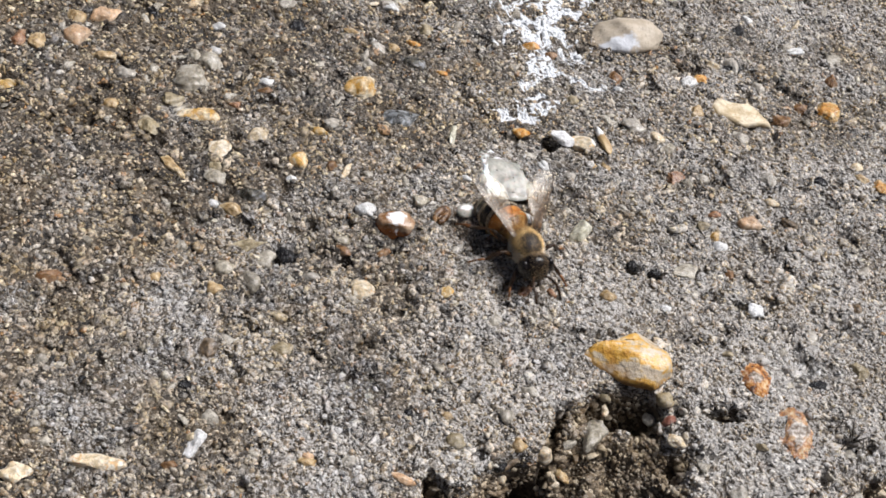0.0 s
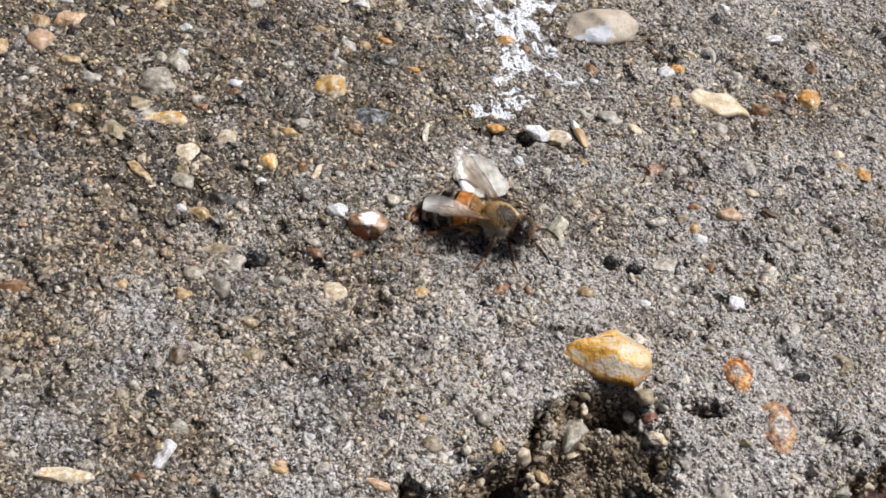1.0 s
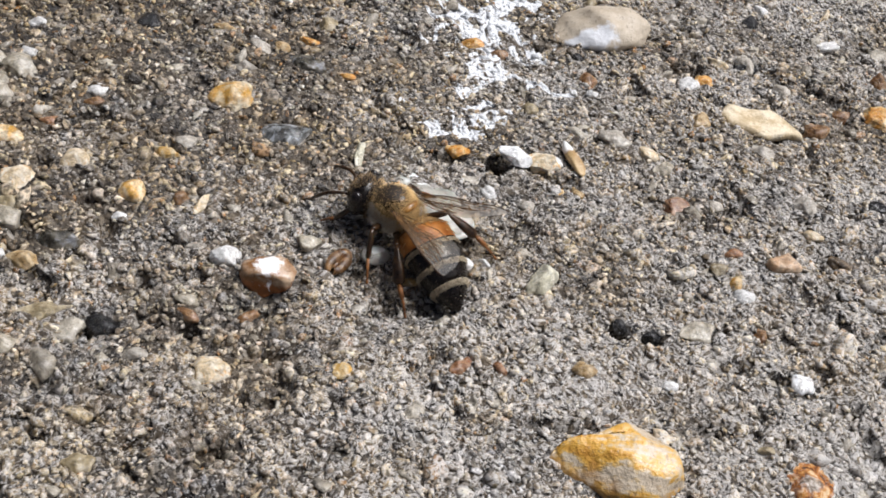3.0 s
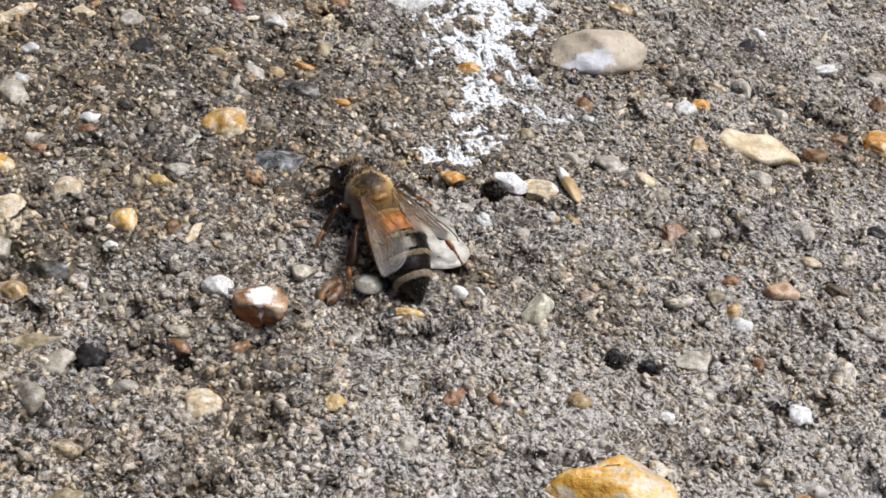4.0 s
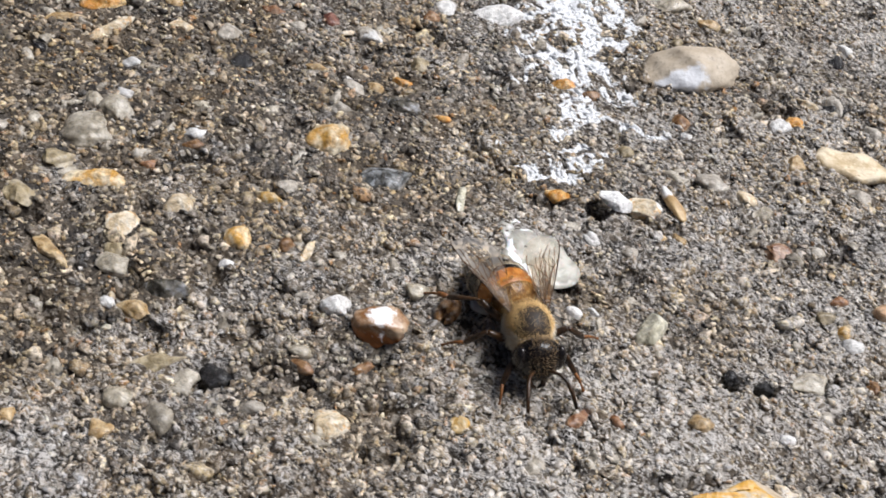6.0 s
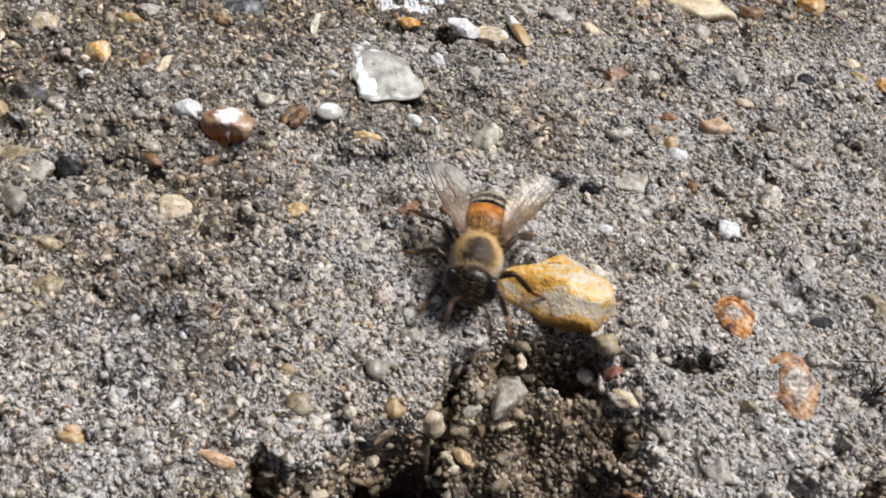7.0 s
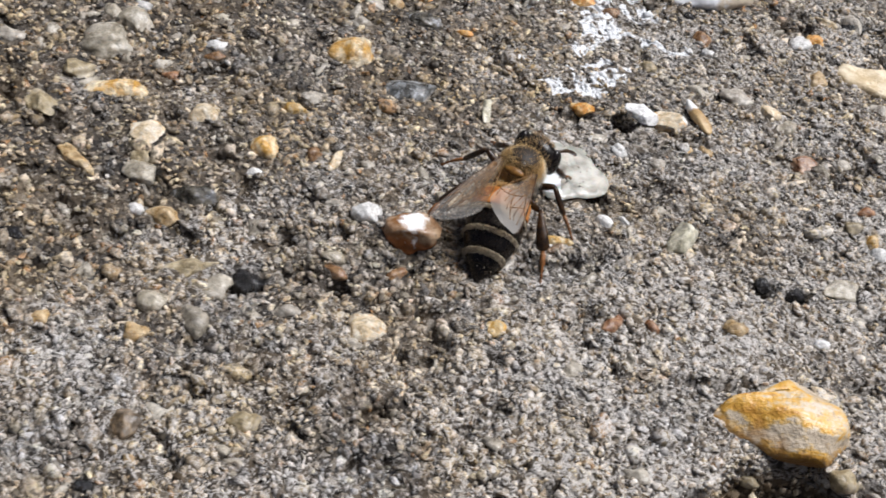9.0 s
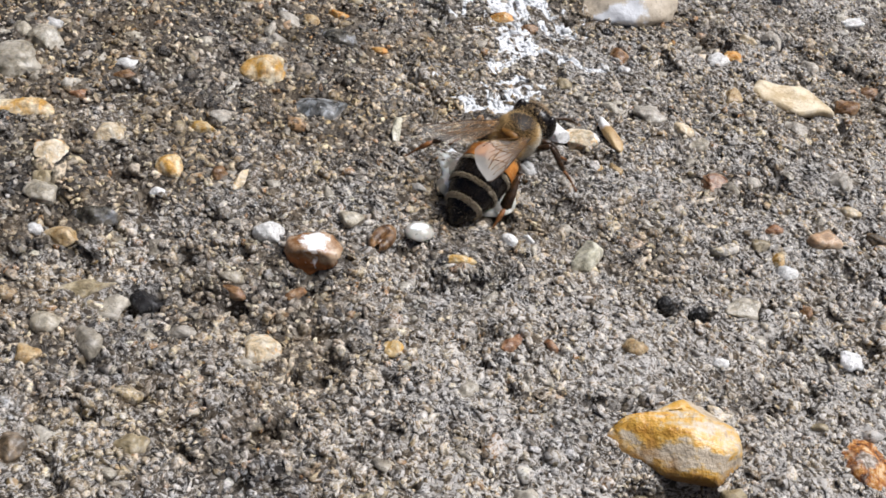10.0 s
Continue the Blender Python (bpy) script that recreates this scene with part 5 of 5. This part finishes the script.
def build_bee():
    t_at, t_r = (2.2, 0, 3.05), (1.72, 1.50, 1.48)
    bee = tagged(new("honey_bee", ball("honey_bee", t_r, t_at, CHITIN)), "honey bee, tan fur, orange and black banded abdomen, on concrete", "bee")
    parts = {}
    # thorax plates and fur
    cap = [f for f in ICO4[1] if all((0.60 * ICO4[0][k][0] + 0.80 * ICO4[0][k][2]) > 0.50 for k in f)]
    part("scutum", link_mesh("scutum", (ICO4[0] * np.array(t_r) * 1.015 + np.array(t_at)) * MM, cap, DULL), bee, "dark nearly bald back plate")
    part("scutellum", ball("scutellum", (0.34, 0.76, 0.30), (0.86, 0, 3.94), GOLD), bee, "small amber back plate")
    def bald(d, rng):
        bare = math.exp(-(((d[0] - 0.38) / 0.88) ** 2 + (d[1] / 0.90) ** 2) ** 3.0) if d[2] > 0 else 0.0
        collar = 0.72 * min(1.0, max(0.0, (d[0] - 0.15) / 0.35)) if d[2] > -0.2 else 0.0
        return rng.random() > max(0.955 * bare, collar)
    part("thorax_fur", fur("thorax_fur", 14000, t_at, t_r, 0.36, FUR, 1, bald, (-0.55, 0, 0.1), 0.011), bee, "dense tan fur")
    part("side_fur", fur("side_fur", 5600, (2.2, 0, 2.75), (1.75, 1.56, 1.35), 0.42, CREAM_FUR, 6, lambda d, rng: abs(d[1]) > 0.40 and d[2] < 0.42, (-0.2, 0, -0.1), 0.012), bee, "pale cream side fur")
    part("waist_fur", fur("waist_fur", 900, (0.75, 0, 2.95), (0.75, 1.25, 1.15), 0.5, FUR, 7, lambda d, rng: d[0] < 0.3 and (d[2] < 0.45 or abs(d[1]) > 0.6), (-0.2, 0, 0.1), 0.012), bee)
    # head
    h_at, h_r = (4.60, 0, 2.60), (1.18, 1.78, 1.62)
    def face(p):
        drop = max(0.0, -p.z) / 1.55
        return Vector((p.x + 0.35 * drop, p.y * (1 - 0.42 * drop**1.5), p.z))
    head = part("head", ball("head", h_r, h_at, CHITIN, 3, face), bee, "dark head with tan face fur")
    parts["head"] = head
    for s in (1, -1):
        part("compound_eye", ball("compound_eye", (0.62, 0.50, 1.10), (4.80, s * 1.38, 2.80), EYE_MAT), head, "glossy black eye")
        part("mandible", tube("mandible", [Vector((5.3, s * 0.55, 1.45)), Vector((5.75, s * 0.42, 1.15)), Vector((5.85, s * 0.05, 0.95))], (0.22, 0.2, 0.08), LEG, 7), head)
    part("face_fur", fur("face_fur", 1500, h_at, (1.17, 1.62, 1.60), 0.30, HEAD_FUR, 2, lambda d, rng: (d[0] > 0.15 and abs(d[1]) < 0.55) or d[0] < -0.4 or (abs(d[1]) < 0.4 and d[2] > 0.7), (0.1, 0, 0.25)), head)
    part("neck_fur", fur("neck_fur", 260, (3.95, 0, 2.9), (0.35, 1.25, 1.2), 0.36, FUR, 3, None, (0.0, 0, 0.2), 0.011), head)
    for s, side in ((1, "left"), (-1, "right")):
        line = [(0, 0, 0), (0.50, 0.32, 0.16), (0.95, 0.68, 0.22), (1.55, 0.88, 0.05), (2.25, 1.0, -0.45), (2.95, 1.05, -1.15)]
        ant = part("antenna", tube("antenna", [Vector((x, s * y, z)) for x, y, z in line], (0.10, 0.12, 0.12, 0.14, 0.15, 0.12), LEG, 7), head, "thin black elbowed antenna")
        ant.matrix_basis = pose(5.5 * MM, s * 0.32 * MM, 2.45 * MM)
        parts["antenna_" + side] = ant
    # abdomen: a dark core under six overlapping plates with pale hair bands
    core = part("abdomen", ab_ring("abdomen", 0.0, 1.0, CHITIN, 0.94, 0.0, 24), bee, "banded abdomen, amber in front and black behind")
    core.matrix_basis = pose(0.35 * MM, 0, 2.95 * MM, 0, -16, 0)
    parts["abdomen"] = core
    cuts = (0.01, 0.14, 0.35, 0.56, 0.75, 0.89, 1.019)
    looks = (GOLD, AMBER, CHITIN, CHITIN, CHITIN, CHITIN)
    for i in range(6):
        part("tergite", ab_ring("tergite", cuts[i], cuts[i + 1], looks[i], 1.0, 0.07 if i < 5 else 0.0), core, "amber plate" if i < 2 else "glossy black plate")
        if i:
            a = cuts[i]
            wide, many = (0, 0.02, 0.042, 0.046, 0.052, 0.01)[i], (0, 150, 1500, 1650, 1900, 8)[i]
            part("hair_band", ab_fur("hair_band", a + 0.008, a + 0.008 + wide, many, 0.24, PALE_FUR if i > 1 else FUR, 20 + i, 0.03), core, "pale hair band")
        if i == 1:
            part("dark_rim", ab_ring("dark_rim", 0.275, 0.352, CHITIN, 1.012, 0.05, 4), core, "black rear rim of the amber plate")
    part("abdomen_fur", ab_fur("abdomen_fur", 0.02, 0.12, 520, 0.32, FUR, 31), core)
    part("amber_fur", ab_fur("amber_fur", 0.14, 0.30, 120, 0.20, FUR, 33, 0.10), core)
    part("abdomen_bristles", ab_fur("abdomen_bristles", 0.36, 0.98, 500, 0.22, DARK_FUR, 32), core)
    # wings
    for s, side in ((1, "left"), (-1, "right")):
        parts["fore_" + side] = build_wing("forewing", bee, (1.45, s * 1.22, 3.95), s, 7.7, 0.42, 2.5, 4.2, FORE_VEINS)
        parts["hind_" + side] = build_wing("hindwing", bee, (0.75, s * 1.15, 3.78), s, 5.2, 0.25, 1.75, 3.6, HIND_VEINS)
    # legs
    spec = {"foreleg": ((3.6, 0.75, 1.9), (4.4, 2.0, 2.3), (5.2, 2.7, 1.0), (6.2, 3.1, 0.12), False),
            "midleg": ((2.3, 1.0, 1.75), (2.4, 2.9, 2.8), (1.9, 4.2, 1.2), (1.2, 5.5, 0.12), False),
            "hindleg": ((1.0, 0.9, 1.75), (-0.7, 2.7, 3.0), (-2.7, 3.9, 1.5), (-4.5, 4.6, 0.12), True)}
    for name, (hip, knee, ankle, toe, broad) in spec.items():
        for s, side in ((1, "left"), (-1, "right")):
            flip = [(x, s * y, z) for x, y, z in (hip, knee, ankle, toe)]
            parts[f"{name}_{side}"] = build_leg(bee, name, *flip, broad)
            parts[f"{name}_{side}_hip"] = flip[0]
    return bee, parts


BEE, PARTS = build_bee()

# seconds, place of the waist (mm), heading (degrees from +x), nose down, abdomen's bend and pitch, turn of the head, left wing's spread and lift, right wing's
BEE_ROWS = [
    (0, 28.9, 80.0, -70, -3, 12, -17, -5, 33, 14, 16, 14),
    (0.2, 26.2, 80.9, -88, -2, 2, -17, -1, 41, 2, 5, 5),
    (0.3, 25.5, 80.5, -96, -3, 8, -17, -3, 40, 6, 6, 5),
    (0.5, 27.8, 81.4, -84, -4, -4, -17, 2, 19, 12, 29, 0),
    (0.7, 29.2, 83.2, -51, -4, 0, -17, 0, 42, 0, 5, 0),
    (0.8, 28.1, 83.1, -46, -3, 6, -17, -3, 40, 7, 5, 0),
    (1, 27.8, 82.0, -24, -4, 4, -17, -2, 36, 9, 36, 22),
    (1.2, 27.7, 80.9, 26, 6, -8, -12, 3, 25, 26, 26, 10),
    (1.3, 28.0, 80.7, 33, 5, -11, -13, 5, 32, 26, 11, 12),
    (1.5, 29.2, 82.8, 20, 3, 5, -14, -2, 29, 18, 25, 11),
    (1.7, 28.5, 83.5, 60, 2, -15, -13, 6, 38, 26, 17, 24),
    (1.8, 28.4, 83.5, 79, 2, -21, -12, 8, 45, 17, 9, 23),
    (2, 27.3, 83.4, 94, 0, 0, -14, 0, 38, 19, 30, 19),
    (2.2, 29.2, 79.9, 117, 5, -17, -12, 6, 36, 17, 12, 26),
    (2.3, 30.8, 81.5, 124, 4, -18, -14, 8, 35, 16, 10, 19),
    (2.5, 29.2, 84.6, 143, 5, -37, -14, 13, 33, 14, 5, 17),
    (2.7, 28.0, 85.2, 145, 1, -34, -17, 14, 31, 13, 5, 22),
    (3.8, 25.3, 86.6, 128, -1, -1, -17, 0, 21, 2, 10, 23),
    (4, 25.0, 88.8, 121, 0, -6, -18, 4, 19, 0, 5, 11),
    (4.2, 23.2, 90.5, 106, -2, 5, -12, -1, 17, 26, 5, 23),
    (4.5, 22.7, 91.1, 154, 8, -24, -12, 8, 27, 8, 5, 17),
    (4.7, 21.7, 88.0, 197, -4, -14, -17, 6, 5, 0, 16, 1),
    (4.8, 21.9, 86.6, 205, -4, -5, -17, 2, 5, 0, 30, 0),
    (5, 20.3, 87.6, 224, -4, -17, -17, 8, 28, 3, 13, 11),
    (5.2, 20.6, 86.5, 243, -3, -6, -16, 3, 18, 0, 18, 0),
    (6.3, 27.5, 77.3, 291, -3, 9, -17, -4, 29, 0, 14, 0),
    (6.5, 29.5, 72.6, 295, -4, 5, -17, -2, 31, 13, 12, 0),
    (6.6, 32.7, 71.3, 298, -4, 4, -17, -2, 25, 22, 14, 2),
    (6.7, 34.4, 72.5, 322, -4, -7, -17, 3, 43, 14, 5, 0),
    (6.8, 34.2, 71.3, 318, -4, -4, -17, 2, 44, 6, 5, 0),
    (6.9, 35.5, 70.3, 283, -4, 16, -17, -7, 22, 11, 19, 0),
    (7, 34.4, 69.3, 256, -4, -3, -16, 1, 24, 12, 29, 3),
    (7.2, 29.2, 69.4, 239, -1, 2, -15, -1, 36, 0, 15, 0),
    (7.3, 28.7, 69.2, 206, -1, -1, -15, 1, 9, 0, 16, 0),
    (7.4, 27.7, 69.7, 187, -4, 14, -17, -8, 15, 5, 16, 5),
    (7.5, 28.5, 70.3, 135, 4, 3, -15, -2, 20, 15, 15, 15),
    (7.6, 26.7, 71.8, 121, 2, 0, -12, 0, 20, 8, 10, 22),
    (7.8, 24.3, 74.1, 108, 2, 2, -13, -1, 14, 5, 10, 16),
    (8, 22.5, 76.2, 113, 2, 1, -14, 0, 9, 14, 7, 14),
    (8.2, 23.3, 78.9, 90, -2, 4, -15, -2, 12, 6, 8, 7),
    (8.3, 23.8, 79.3, 82, -4, 6, -17, -3, 9, 16, 9, 15),
    (8.5, 22.5, 81.2, 75, -4, 15, -17, -8, 9, 8, 13, 3),
    (8.7, 22.5, 82.2, 77, -4, 7, -17, -3, 15, 15, 12, 14),
    (8.8, 22.3, 82.5, 73, -4, 8, -17, -4, 16, 14, 12, 8),
    (9, 22.9, 84.0, 59, -4, 13, -17, -8, 12, 0, 13, 16),
    (9.2, 24.9, 83.9, 41, 0, 17, -14, -6, 16, 23, 11, 22),
    (9.3, 26.1, 84.5, 31, -4, 14, -17, -8, 5, 26, 6, 21),
    (9.5, 26.6, 86.3, 38, -2, 8, -18, -5, 5, 16, 22, 15),
    (9.7, 26.1, 87.9, 70, -2, 6, -16, -3, 17, 18, 10, 20),
    (9.8, 27.4, 89.0, 61, 2, 7, -13, -3, 13, 11, 11, 12),
    (10, 30.2, 91.0, 53, -3, 4, -17, -2, 25, 16, 7, 15),
]


def bee_pose(row):
    t, x, y, head, nose, *_ = row
    near = np.array([[x + dx, y + dy] for dx in (-3, 0, 3) for dy in (-3, 0, 3)])
    z = float(np.median(relief(near[:, 0], near[:, 1])[0]))
    return pose(x * MM, y * MM, (max(z, -0.3) + 0.05) * MM, 2 * math.sin(3.1 * t), nose, head)


def motions():
    """The bee wanders over the slab, flicks its wings, bends, turns its head and feels its way."""
    walk(BEE, [(row[0], bee_pose(row)) for row in BEE_ROWS])
    walk(PARTS["abdomen"], [(r[0], pose(0.35 * MM, 0, 2.95 * MM, 0, r[6], r[5])) for r in BEE_ROWS])
    neck = Matrix.Translation((3.6 * MM, 0, 2.8 * MM))
    walk(PARTS["head"], [(r[0], neck @ pose(0, 0, 0, 0, 3 * math.sin(3.3 * r[0]) + 20 * math.exp(-(((r[0] - 8.75) / 0.32) ** 2)), r[7]) @ neck.inverted()) for r in BEE_ROWS])
    for s, side in ((1, "left"), (-1, "right")):
        for name, at, sweep in (("fore", (1.45, s * 1.22, 3.95), 1.0), ("hind", (0.75, s * 1.15, 3.78), 1.12)):
            rows = []
            for r in BEE_ROWS:
                spread, lift = (r[8], r[9]) if s > 0 else (r[10], r[11])
                rows.append((r[0], pose(at[0] * MM, at[1] * MM, at[2] * MM, s * (-14 + 0.45 * spread), lift - (2 if name == "hind" else 0), -s * spread * sweep)))
            walk(PARTS[f"{name}_{side}"], rows)
        ant = PARTS["antenna_" + side]
        walk(ant, [(k * 0.25, pose(5.5 * MM, s * 0.32 * MM, 2.45 * MM, 0, 12 * math.sin(4.1 * k * 0.25 * 2 + s), s * (6 + 14 * math.sin(2.7 * k * 0.5 + 1.3 * s)))) for k in range(41)])
        for n, leg in enumerate(("foreleg", "midleg", "hindleg")):
            x, y, z = PARTS[f"{leg}_{side}_hip"]
            rows, phase = [], (n + (s < 0)) % 2 * math.pi
            for k in range(67):
                t = min(k * 0.15, 10.0)
                swing = 13 * math.sin(2 * math.pi * t * 1.9 + phase)
                lift = 9 * max(0.0, math.cos(2 * math.pi * t * 1.9 + phase))
                rows.append((t, pose(x * MM, y * MM, z * MM, s * lift, 0, s * swing)))
            walk(PARTS[f"{leg}_{side}"], rows)


motions()
